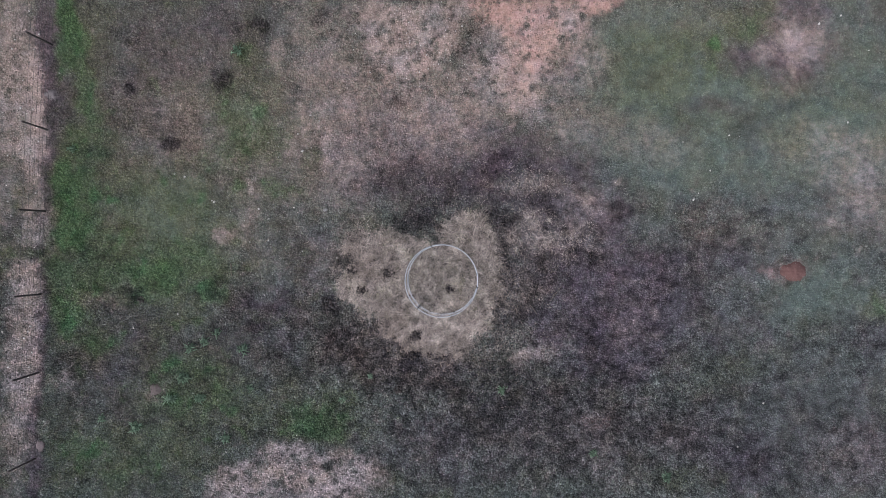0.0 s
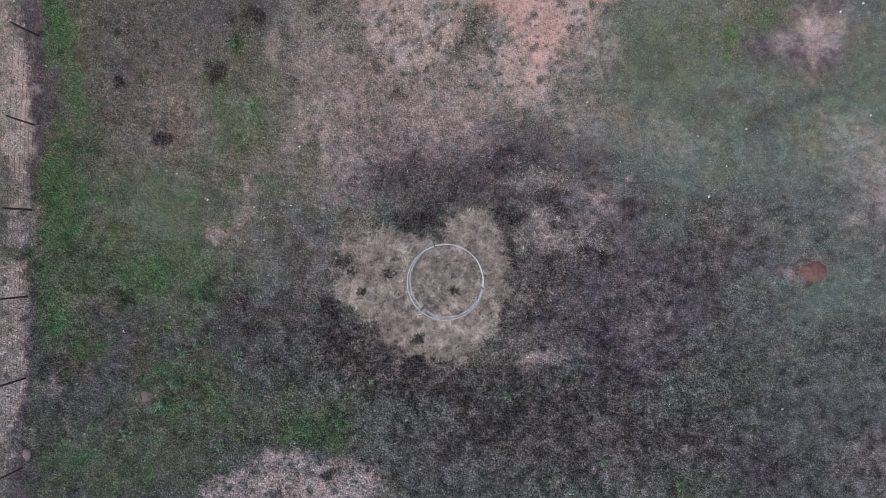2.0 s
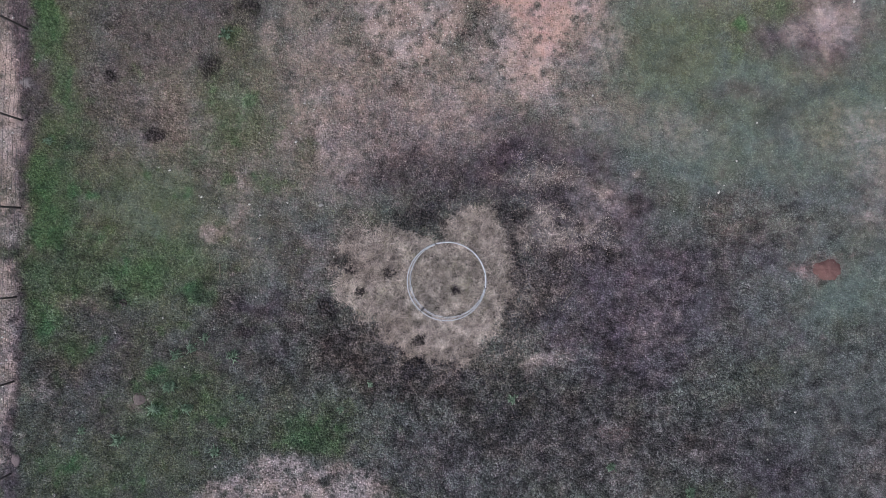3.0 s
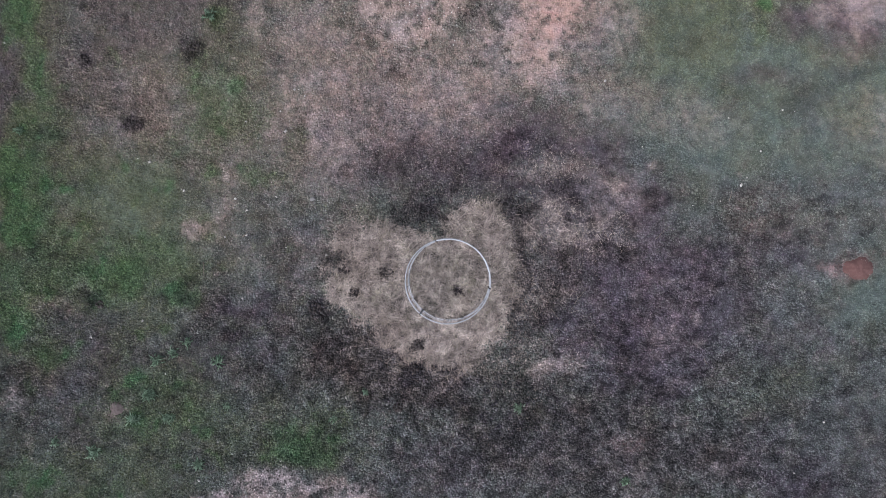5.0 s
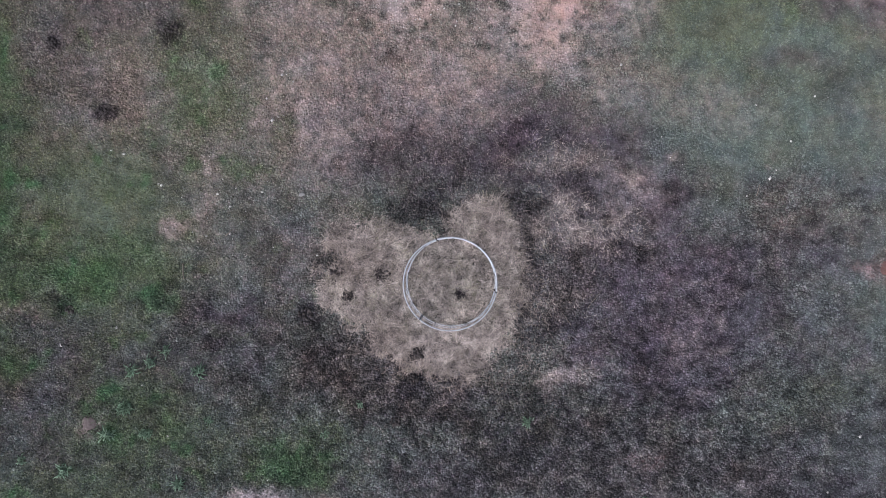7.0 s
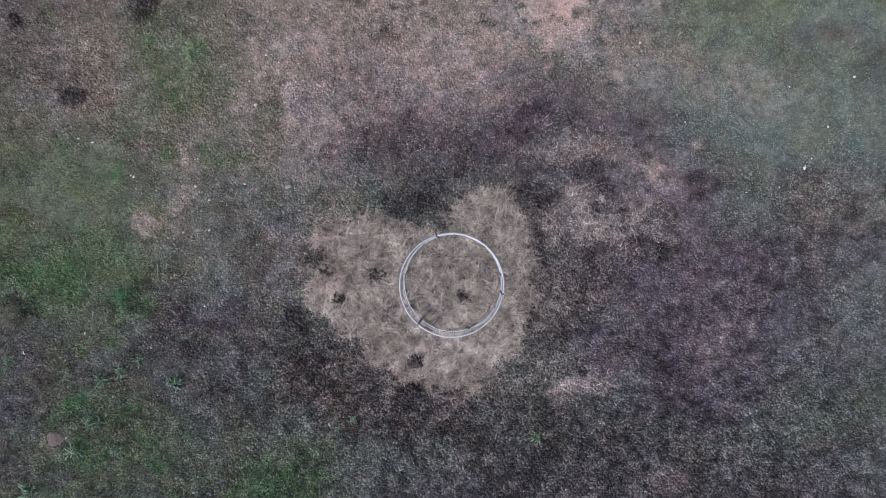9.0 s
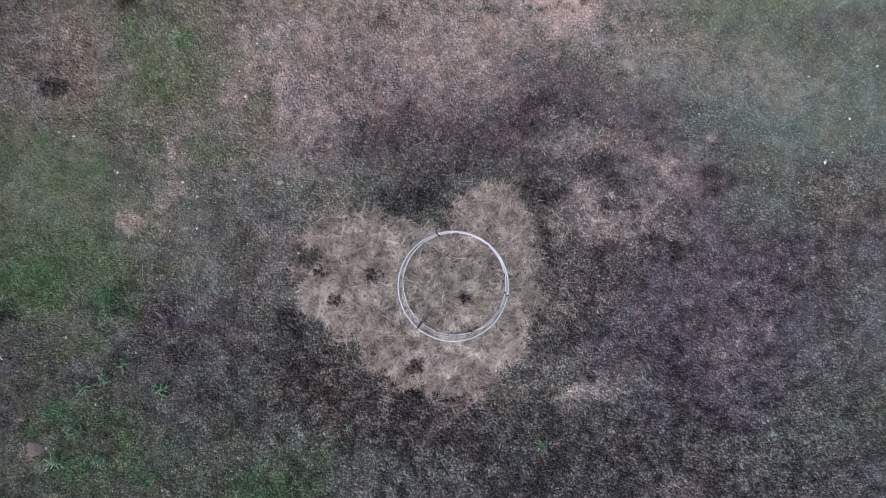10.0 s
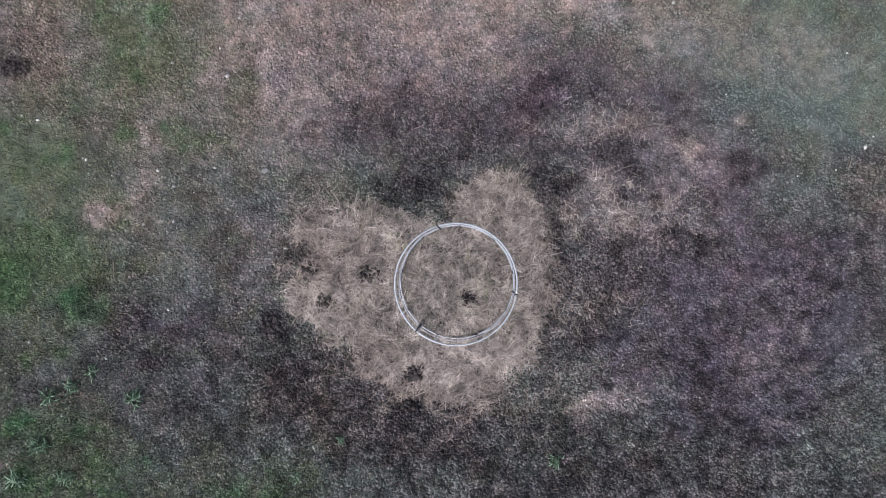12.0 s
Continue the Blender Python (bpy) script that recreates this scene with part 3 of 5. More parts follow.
# dark, dung-stained ground at the straw's rim
spot("dark", -1.00, 2.02, 0.89, 0.46, 0, 0.6, 0.8)
spot("dark", -0.56, 2.49, 0.48, 0.36, 0, 0.6, 0.55)
spot("dark", -0.05, 2.57, 0.36, 0.29, 0, 0.7, 0.3)
spot("dark", 2.00, 1.47, 0.24, 0.55, 0, 0.6, 0.55)
spot("dark", 1.96, 2.28, 0.51, 0.41, 0, 0.6, 0.55)
spot("dark", 2.16, 0.87, 0.29, 0.48, 0, 0.7, 0.5)
spot("dark", 2.04, 1.77, 0.31, 0.48, 0, 0.7, 0.4)
spot("dark", 2.38, -1.57, 0.53, 0.41, 0, 0.8, 0.5)
spot("dark", 1.94, -0.75, 0.24, 0.72, 0, 0.8, 0.35)
spot("dark", 2.56, -1.11, 0.48, 0.48, 0, 0.9, 0.15)
spot("dark", 0.91, 2.84, 0.72, 0.29, 0, 0.8, 0.45)
spot("dark", -3.92, -0.86, 0.29, 0.31, 0, 0.5, 0.8)
spot("dark", -3.18, 0.34, 0.34, 0.22, 0, 0.6, 0.55)
spot("dark", -1.94, 0.24, 0.24, 0.22, 0, 0.5, 0.85)
spot("dark", -2.78, -0.36, 0.24, 0.14, 0, 0.4, 0.95)
spot("dark", -0.81, -1.89, 0.29, 0.22, 0, 0.5, 0.75)
spot("dark", -1.03, -2.73, 0.36, 0.24, 0, 0.5, 0.9)
spot("dark", -2.02, -2.29, 0.17, 0.41, 0, 0.6, 0.5)
spot("dark", 0.15, -2.66, 0.60, 0.24, 0, 0.7, 0.45)
spot("dark", -1.41, -2.29, 0.24, 0.17, 0, 0.7, 0.35)
# a dark gap in the straw inside the ring
spot("dark", 0.26, -0.34, 0.20, 0.20, 0, 0.45, 1)
spot("dark", -0.10, -3.62, 0.14, 0.17, 0, 0.6, 0.5)
# brown rotten litter to the south
spot("brown", -2.02, -2.77, 2.05, 0.96, 0, 0.7, 0.75)
spot("brown", -3.95, -1.68, 0.96, 0.60, 0, 0.8, 0.45)
spot("brown", -3.23, -2.29, 0.96, 0.72, 0, 0.8, 0.4)
spot("brown", -0.34, -3.50, 1.56, 0.72, 0, 0.8, 0.55)
spot("brown", 0.51, -2.90, 0.72, 0.36, 0, 0.7, 0.6)
spot("brown", -2.50, -1.69, 0.72, 0.29, 0, 0.7, 0.4)
spot("brown", -4.68, -3.12, 1.44, 0.72, 0, 0.9, 0.25)
spot("brown", -7.04, -0.57, 0.48, 0.29, 0, 0.7, 0.4)
spot("brown", -7.47, -1.18, 0.48, 0.31, 0, 0.8, 0.35)
spot("brown", -6.37, -1.67, 0.29, 0.17, 0, 0.6, 0.8)
spot("dark", -6.37, -1.67, 0.24, 0.14, 0, 0.7, 0.4)
spot("dark", -6.61, -0.52, 0.29, 0.17, 0, 0.7, 0.2)
spot("dark", -7.71, -0.45, 0.31, 0.29, 0, 0.7, 0.4)
spot("mud", -6.37, -0.92, 0.67, 0.24, 0, 0.7, 0.55)
spot("mud", -4.42, 0.50, 0.84, 0.96, 0, 0.9, 0.25)
spot("mud", -4.91, -0.71, 0.96, 0.72, 0, 0.9, 0.25)
spot("brown", 4.27, -4.58, 3.13, 1.17, 0, 0.9, 0.35)
spot("brown", 1.35, -5.18, 1.76, 0.98, 0, 0.9, 0.35)
spot("brown", 5.45, -5.94, 3.13, 1.17, 0, 0.9, 0.35)
spot("brown", 8.37, -5.34, 0.98, 0.66, 0, 0.8, 0.45)
spot("mud", 4.28, -5.16, 3.13, 1.17, 0, 0.9, 0.3)
spot("mud", -0.41, -5.97, 1.56, 1.17, 0, 0.9, 0.4)
spot("mud", 10.70, -6.40, 0.98, 0.90, 0, 0.8, 0.5)
spot("mud", 9.15, -5.53, 1.17, 0.78, 0, 0.9, 0.3)
spot("red", 5.25, -4.89, 0.66, 0.27, 0, 0.8, 0.14)
spot("dark", 4.27, -3.99, 2.35, 0.59, 0, 0.9, 0.2)
spot("dark", 1.54, -4.40, 1.17, 0.78, 0, 0.9, 0.2)
spot("dark", 10.32, -6.11, 0.78, 0.59, 0, 0.8, 0.25)
spot("pale", 5.25, -6.14, 0.59, 0.51, 0, 0.8, 0.16)
spot("pale", 1.74, -6.70, 0.39, 0.27, 0, 0.8, 0.2)
spot("pale", 6.91, -4.21, 0.39, 0.27, 0, 0.8, 0.2)
spot("pale", 8.27, -5.38, 0.51, 0.39, 0, 0.8, 0.2)
spot("pale", 6.04, -6.91, 0.59, 0.39, 0, 0.8, 0.18)
spot("green", 8.08, -6.82, 0.78, 0.43, 0, 0.7, 0.5)
spot("green", 9.73, -6.73, 0.31, 0.27, 0, 0.6, 0.5)
spot("green", 5.25, -6.06, 0.31, 0.20, 0, 0.7, 0.4)
spot("green", 2.54, -3.89, 0.55, 0.31, 0, 0.8, 0.42)
spot("brown", 2.18, -3.15, 1.56, 0.72, 0, 0.9, 0.3)
spot("dark", 2.30, -3.63, 2.41, 0.72, 0, 0.9, 0.22)
spot("brown", 4.09, -3.88, 1.93, 0.60, 0, 0.9, 0.3)
spot("dark", 1.71, -2.91, 0.60, 0.36, 0, 0.8, 0.3)
spot("green", 1.82, -3.33, 0.84, 0.48, 0, 0.8, 0.3)
spot("green", 0.86, -3.98, 0.96, 0.48, 0, 0.9, 0.25)
spot("teal", 2.06, -3.63, 1.44, 0.60, 0, 0.9, 0.25)
spot("green", 0.18, -7.53, 0.47, 0.31, 0, 0.7, 0.5)
# western details seen from low down
spot("pale", -5.37, 4.38, 0.17, 0.36, -10, 0.7, 0.32)
spot("pale", -4.82, 4.73, 0.31, 0.22, 0, 0.7, 0.3)
spot("pale", -6.57, 3.12, 0.22, 0.55, 0, 0.7, 0.42)
spot("pale", -6.84, 2.09, 0.41, 0.48, 0, 0.8, 0.32)
spot("pale", -7.60, 1.49, 0.41, 0.29, 0, 0.5, 0.6)
spot("pale", -6.54, 1.36, 0.26, 0.22, 0, 0.8, 0.22)
spot("pale", -3.97, 5.09, 0.11, 0.41, 0, 0.8, 0.3)
spot("pale", -3.98, 4.12, 0.10, 0.24, 0, 0.7, 0.4)
spot("pale", -5.25, 2.80, 0.24, 0.36, 0, 0.8, 0.2)
spot("green", -4.52, 4.22, 0.48, 0.41, 0, 0.6, 0.5)
spot("green", -5.59, 4.20, 0.31, 0.46, 0, 0.7, 0.4)
spot("green", -5.86, 3.11, 0.48, 0.43, 0, 0.7, 0.45)
spot("green", -4.95, 2.86, 0.60, 0.43, 0, 0.8, 0.3)
spot("green", -7.06, 5.61, 1.08, 0.72, 0, 0.8, 0.38)
spot("green", -7.19, 4.64, 0.96, 0.72, 0, 0.9, 0.25)
spot("green", -8.19, -0.47, 0.36, 0.29, 0, 0.5, 0.8)
spot("green", -8.43, 0.28, 1.20, 0.48, 0, 0.8, 0.35)
spot("green", -6.73, 0.39, 0.60, 0.31, 0, 0.8, 0.3)
spot("green", -7.03, 1.30, 0.36, 0.24, 0, 0.7, 0.45)
spot("green", -7.21, 1.85, 0.19, 0.17, 0, 0.7, 0.45)
spot("green", -9.31, -3.59, 0.84, 0.72, 0, 0.9, 0.35)
spot("green", -8.09, -3.23, 0.96, 0.36, 0, 0.8, 0.35)
spot("green", -3.36, -4.09, 0.36, 0.36, 0, 0.7, 0.5)
spot("brown", -8.72, 4.47, 0.31, 0.22, 0, 0.7, 0.55)
spot("dark", -9.45, 4.64, 0.29, 0.19, 0, 0.6, 0.65)
spot("brown", -9.14, 5.39, 0.72, 0.60, 0, 0.9, 0.35)
spot("brown", -7.93, 3.49, 1.32, 0.22, 0, 0.8, 0.35)
spot("teal", -9.04, 2.11, 1.08, 1.08, 0, 0.8, 0.45)
spot("teal", -4.87, 5.58, 0.84, 0.48, 0, 0.9, 0.25)
# the straw
spot("hay", -2.27, -0.24, 1.25, 1.23, 0, 0.25, 1)
spot("hay", -2.72, 1.03, 0.67, 0.72, 0, 0.6, 0.5)
spot("hay", -0.08, -0.74, 1.85, 1.76, 0, 0.2, 1)
spot("hay", 0.85, 1.24, 1.01, 1.06, 0, 0.35, 0.95)
spot("hay", 0.90, 1.96, 0.63, 0.46, 0, 0.5, 0.8)
spot("hay", 1.61, 0.21, 0.43, 1.20, 0, 0.7, 0.75)
spot("hay", -1.29, -1.45, 0.84, 0.72, 0, 0.4, 0.7)
spot("hay", -1.99, 1.06, 1.08, 0.48, 0, 0.5, 0.85)
spot("hay", -0.25, 1.01, 0.48, 0.43, 0, 0.5, 0.85)
spot("hay", -1.09, 1.05, 0.72, 0.36, 0, 0.5, 0.7)
spot("hay", 1.84, -1.71, 0.48, 0.48, 0, 0.8, 0.1)
spot("dark", 1.83, -2.31, 0.48, 0.24, 0, 0.8, 0.25)
spot("hay", -0.09, -2.60, 1.44, 0.29, 0, 0.8, 0.35)
spot("pale", -0.21, -1.82, 1.32, 0.53, 0, 0.7, 0.5)
spot("pale", 0.90, 1.84, 0.72, 0.48, 0, 0.9, 0.1)
spot("green", -0.56, -1.09, 0.43, 0.36, 0, 0.8, 0.4)
spot("green", -0.07, 0.11, 1.32, 1.20, 0, 0.8, 0.4)
# furrows in the matted straw, their shade in the colour, slightly sunk
spot("dark", -0.07, 0.61, 0.72, 0.12, -15, 0.7, 0.4)
spot("dark", 0.53, 0.10, 0.60, 0.10, -35, 0.8, 0.2)
spot("dark", -0.43, 0.71, 0.36, 0.22, 0, 0.8, 0.3)
spot("dark", 0.16, -1.12, 0.48, 0.12, 0, 0.8, 0.28)
spot("dark", -0.80, -0.25, 0.12, 0.48, 0, 0.8, 0.25)
spot("dark", 0.87, 0.46, 0.14, 0.48, 30, 0.7, 0.35)
spot("dark", -0.32, -0.74, 0.22, 0.12, 0, 0.8, 0.3)
spot("dark", -0.32, -0.92, 0.12, 0.10, 0, 0.7, 0.4)
spot("brown", -1.77, -1.21, 0.67, 0.43, 0, 0.8, 0.5)
spot("brown", -3.03, 0.37, 0.48, 0.60, 0, 0.8, 0.45)
spot("brown", -1.40, 0.36, 0.48, 0.36, 0, 0.8, 0.3)
spot("brown", -2.24, 0.48, 0.48, 0.24, 0, 0.8, 0.3)
spot("brown", -1.05, -2.18, 0.48, 0.24, 0, 0.8, 0.4)
spot("brown", 0.88, -1.70, 0.36, 0.36, 0, 0.8, 0.25)
spot("brown", -0.31, 0.35, 0.36, 0.24, 0, 0.8, 0.3)
spot("brown", 0.52, -0.74, 0.36, 0.24, 0, 0.8, 0.25)
spot("pale", -0.57, -1.70, 0.48, 0.24, 0, 0.8, 0.3)
spot("pale", 0.52, -1.46, 0.60, 0.24, 0, 0.8, 0.3)
spot("pale", 2.43, 5.32, 0.12, 0.11, 0, 0.5, 0.7)
spot("pale", 4.16, 5.06, 0.11, 0.08, 0, 0.5, 0.6)
spot("pale", 6.08, 3.39, 0.13, 0.08, 35, 0.7, 0.4)
spot("pale", 0.30, 5.34, 0.11, 0.12, 0, 0.5, 0.5)
# the even turf of the north-east
spot("teal", 6.77, 7.54, 1.76, 1.76, 0, 0.8, 0.6)
spot("teal", 8.92, 6.56, 2.35, 1.17, 0, 0.8, 0.45)
spot("teal", 8.13, 8.52, 1.56, 1.17, 0, 0.8, 0.35)
spot("teal", 10.86, 5.79, 2.35, 0.98, 0, 0.9, 0.35)
spot("teal", 13.97, 6.77, 1.37, 2.35, 0, 0.9, 0.5)
spot("teal", 7.37, 4.41, 2.35, 1.17, 0, 0.9, 0.3)
spot("teal", 10.09, 4.03, 2.93, 1.17, 0, 0.9, 0.4)
spot("teal", 13.59, 4.62, 2.15, 1.37, 0, 0.9, 0.4)
spot("teal", 5.42, 4.80, 1.37, 0.98, 0, 0.9, 0.08)
spot("teal", 12.82, -0.45, 1.76, 1.17, 0, 0.9, 0.5)
spot("teal", 9.13, -0.85, 1.37, 1.37, 0, 0.9, 0.2)
spot("teal", 11.67, -4.35, 2.35, 1.37, 0, 0.9, 0.2)
spot("teal", 10.89, -2.40, 1.56, 1.17, 0, 0.9, 0.12)
spot("teal", 14.00, -3.56, 1.37, 1.37, 0, 0.9, 0.15)
spot("mud", 12.06, -5.12, 3.32, 2.35, 0, 0.9, 0.25)
spot("dark", 11.67, -4.74, 3.72, 2.35, 0, 0.9, 0.22)
spot("teal", 7.37, 2.27, 0.98, 1.17, 0, 0.9, 0.25)
spot("green", 6.97, 7.15, 1.56, 1.56, 0, 0.9, 0.45)
spot("green", 8.91, 7.93, 1.56, 1.37, 0, 0.9, 0.2)
spot("green", 10.08, 8.52, 2.54, 1.17, 0, 0.9, 0.3)
spot("green", 13.58, 5.79, 2.35, 2.35, 0, 0.9, 0.2)
spot("pale", 8.13, 9.10, 1.56, 0.59, 0, 0.9, 0.1)
spot("pale", 12.41, 8.52, 1.17, 0.78, 0, 0.8, 0.2)
spot("green", 9.42, 8.24, 0.23, 0.29, 0, 0.5, 0.85)
spot("green", 9.34, 7.19, 0.35, 0.47, 0, 0.7, 0.5)
spot("green", 10.47, 8.91, 0.78, 0.51, 0, 0.8, 0.35)
spot("green", 11.44, 6.92, 0.86, 0.51, 0, 0.8, 0.35)
spot("green", 8.73, 5.10, 1.17, 0.78, 0, 0.9, 0.25)
spot("green", 12.03, 5.01, 0.98, 0.78, 0, 0.9, 0.25)
spot("green", 14.86, -0.92, 0.59, 0.51, 0, 0.7, 0.6)
spot("green", 9.24, -3.09, 1.29, 0.98, 0, 0.9, 0.32)
spot("green", 10.70, -2.99, 0.70, 0.59, 0, 0.9, 0.25)
spot("green", 12.83, -1.81, 1.56, 0.59, 0, 0.9, 0.2)
spot("green", 13.98, 1.31, 1.17, 0.59, 0, 0.9, 0.15)
spot("dark", 7.06, 7.44, 0.78, 0.78, 0, 0.9, 0.15)
spot("dark", 10.52, 5.28, 0.66, 0.39, 15, 0.8, 0.42)
spot("dark", 9.93, 4.93, 0.31, 0.27, 0, 0.8, 0.25)
spot("dark", 11.87, 5.94, 0.55, 0.20, 0, 0.8, 0.35)
spot("dark", 13.99, -1.96, 1.17, 0.47, 0, 0.9, 0.3)
spot("mud", 12.02, 7.93, 1.37, 1.10, 0, 0.9, 0.65)
spot("mud", 10.66, 7.83, 0.78, 0.51, 0, 0.9, 0.4)
spot("red", 12.02, 7.93, 0.98, 0.98, 0, 0.9, 0.08)
spot("mud", 12.51, 9.34, 0.59, 0.51, 0, 0.8, 0.5)
spot("mud", 10.12, 7.74, 0.47, 0.27, 0, 0.8, 0.45)
spot("mud", 9.41, 6.08, 0.98, 0.23, 0, 0.9, 0.3)
spot("brown", 9.41, 6.08, 0.78, 0.20, 0, 0.9, 0.3)
spot("pale", 12.72, 8.29, 0.51, 0.35, 10, 0.8, 0.5)
spot("pale", 12.06, 7.58, 0.23, 0.82, 0, 0.8, 0.5)
spot("pale", 11.93, 8.40, 0.51, 0.39, 0, 0.8, 0.45)
spot("pale", 11.09, 7.89, 0.31, 0.43, 0, 0.8, 0.35)
spot("pale", 12.22, 7.93, 0.39, 0.39, 0, 0.8, 0.3)
spot("pale", 13.00, 4.72, 1.76, 0.78, 0, 0.9, 0.22)
spot("pale", 14.37, 3.46, 1.17, 1.37, 0, 0.9, 0.35)
spot("pale", 7.37, 4.71, 1.17, 0.59, 0, 0.9, 0.2)
spot("pale", 13.50, 1.88, 0.23, 0.16, 0, 0.8, 0.4)
spot("mud", 5.83, -2.03, 1.56, 1.17, 0, 0.9, 0.3)
spot("dark", 6.61, -2.81, 1.17, 0.78, 0, 0.9, 0.15)
spot("mud", 6.21, -0.86, 1.76, 1.17, 0, 0.9, 0.25)
spot("pale", 14.00, -5.89, 1.17, 0.98, 0, 0.9, 0.18)
spot("brown", 13.98, 2.97, 1.37, 0.78, 0, 0.9, 0.15)
spot("brown", 8.74, 1.10, 1.76, 0.59, 0, 0.9, 0.15)
spot("brown", 9.71, 1.88, 1.37, 0.78, 0, 0.9, 0.12)
spot("brown", 13.81, -5.89, 1.17, 0.98, 0, 0.9, 0.3)
spot("brown", 9.12, 2.27, 0.98, 1.17, 0, 0.9, 0.1)
spot("red", 8.93, 1.88, 1.17, 0.78, 0, 0.9, 0.06)
spot("mud", 9.71, 0.71, 1.56, 0.78, 0, 0.9, 0.35)
spot("mud", 10.11, -1.24, 1.17, 1.17, 0, 0.9, 0.25)
spot("mud", 14.77, -2.00, 0.78, 0.98, 0, 0.9, 0.3)
spot("mud", 14.58, -5.50, 0.78, 1.17, 0, 0.9, 0.3)
spot("red", 12.12, 0.37, 0.66, 0.43, 0, 0.8, 0.2)
spot("red", 11.46, 0.25, 0.39, 0.23, 0, 0.8, 0.22)
spot("brown", 11.97, 0.33, 0.78, 0.43, 0, 0.7, 0.5)
spot("red", 14.97, -5.50, 0.59, 0.59, 0, 0.9, 0.05)
spot("brown", 0.96, 1.54, 0.84, 0.84, 0, 0.9, 0.28)
spot("brown", -2.72, 0.36, 0.84, 0.96, 0, 0.9, 0.2)
spot("pale", -4.06, 0.37, 0.84, 1.20, 0, 0.9, 0.12)
spot("hay", 2.15, -0.27, 0.48, 1.44, 0, 0.9, 0.16)
spot("green", -9.44, -2.88, 4.50, 2.93, 0, 0.9, 0.09)
spot("teal", -10.23, -2.89, 3.91, 2.74, 0, 0.9, 0.12)
spot("green", -11.81, 0.25, 2.35, 2.35, 0, 0.9, 0.08)
spot("green", -4.62, -4.62, 1.56, 0.78, 0, 0.9, 0.2)
spot("green", -3.54, -4.81, 1.17, 0.78, 0, 0.9, 0.15)
spot("teal", -9.05, -1.41, 1.56, 1.32, 0, 0.9, 0.2)
spot("green", -7.31, 5.37, 1.81, 0.96, 0, 0.9, 0.12)
spot("pale", -7.92, 5.01, 2.05, 1.08, 0, 0.9, 0.08)
spot("brown", -6.86, -1.06, 0.72, 0.43, 0, 0.8, 0.25)
spot("brown", -2.96, 0.97, 0.60, 0.60, 0, 0.9, 0.25)
spot("dark", -7.16, -0.63, 0.26, 0.24, 0, 0.8, 0.35)
spot("green", -7.58, -0.51, 0.31, 0.24, 0, 0.7, 0.5)
spot("brown", -11.82, 1.23, 0.27, 0.59, 0, 0.8, 0.3)
spot("red", -11.42, 1.33, 1.17, 0.59, 0, 0.9, 0.06)
# -- end of patches --

FINE = 0.06
WEST, EAST, SOUTH, NORTH = -16.8, 16.8, -9.2, 11.2


def outward(start, step, sign, far=700):
    """Grid lines that grow apart towards the horizon."""
    lines, at = [], start
    while abs(at) < far:
        step *= 1.35
        at += sign * step
        lines.append(at)
    return lines


GX = np.array(outward(WEST, FINE, -1)[::-1] + list(np.arange(WEST, EAST + 1e-6, FINE)) + outward(EAST, FINE, 1))
GY = np.array(outward(SOUTH, FINE, -1)[::-1] + list(np.arange(SOUTH, NORTH + 1e-6, FINE)) + outward(NORTH, FINE, 1))
PX, PY = np.meshgrid(GX, GY, indexing="ij")
WX = PX + 0.22 * rough(PX, PY, 1.2, 1, 5) + 0.06 * rough(PX, PY, 0.35, 2)
WY = PY + 0.22 * rough(PX, PY, 1.2, 11, 5) + 0.06 * rough(PX, PY, 0.35, 12)
TORN = rough(PX, PY, 0.55, 21, 5)
COVER = {}
for number, name in enumerate(COVERS):
    bare = np.ones_like(PX)
    frayed = 0.5 * TORN + 0.5 * rough(PX, PY, 1.1, 31 + number, 6)
    for x, y, rx, ry, turn, soft, amount in SPOTS[name]:
        i, j = np.searchsorted(GX, x), np.searchsorted(GY, y)
        dx, dy = WX - x - (WX - PX)[i, j], WY - y - (WY - PY)[i, j]
        near = (np.abs(dx) < 4.5 * max(rx, ry)) & (np.abs(dy) < 4.5 * max(rx, ry))
        u = (dx[near] * math.cos(turn) + dy[near] * math.sin(turn)) / rx
        v = (-dx[near] * math.sin(turn) + dy[near] * math.cos(turn)) / ry
        d = np.hypot(u, v) + frayed[near] * min(0.3 + 0.5 * math.sqrt(rx * ry), 0.55, (0.30 + 0.40 * soft) / math.sqrt(rx * ry))
        bare[near] *= 1 - amount * ramp(d, 1 + 0.9 * soft, 1 - 0.9 * soft)
    COVER[name] = 1 - bare
# drifts of drier, greener and darker turf over the field, faint on the even grass in the north-east
even = (1 - 0.75 * ramp(COVER["teal"], 0.15, 0.6)) * (1 - 0.45 * ramp(COVER["pale"], 0.06, 0.25))
COVER["green"] = np.clip(COVER["green"] + even * (0.30 * ramp(rough(PX, PY, 2.2, 51, 6), 0.1, 0.9) - 0.08), 0, 1)
turf_side = ramp(PX, 2.0, -5.0) * (1 - COVER["pale"]) * (1 - COVER["hay"])
COVER["green"] = np.clip(COVER["green"] + 0.40 * turf_side * ramp(rough(PX, PY, 0.9, 55, 5), 0.25, 0.9), 0, 1)
COVER["brown"] = np.clip(COVER["brown"] + even * 0.40 * ramp(rough(PX, PY, 0.8, 61, 6, 0.7), 0.1, 0.8), 0, 1)
COVER["mud"] = np.clip(COVER["mud"] + even * (0.30 - 0.2 * ramp(COVER["mud"], 0.2, 0.5)) * ramp(rough(PX, PY, 1.2, 71, 6, 0.65), 0.15, 0.9), 0, 1)
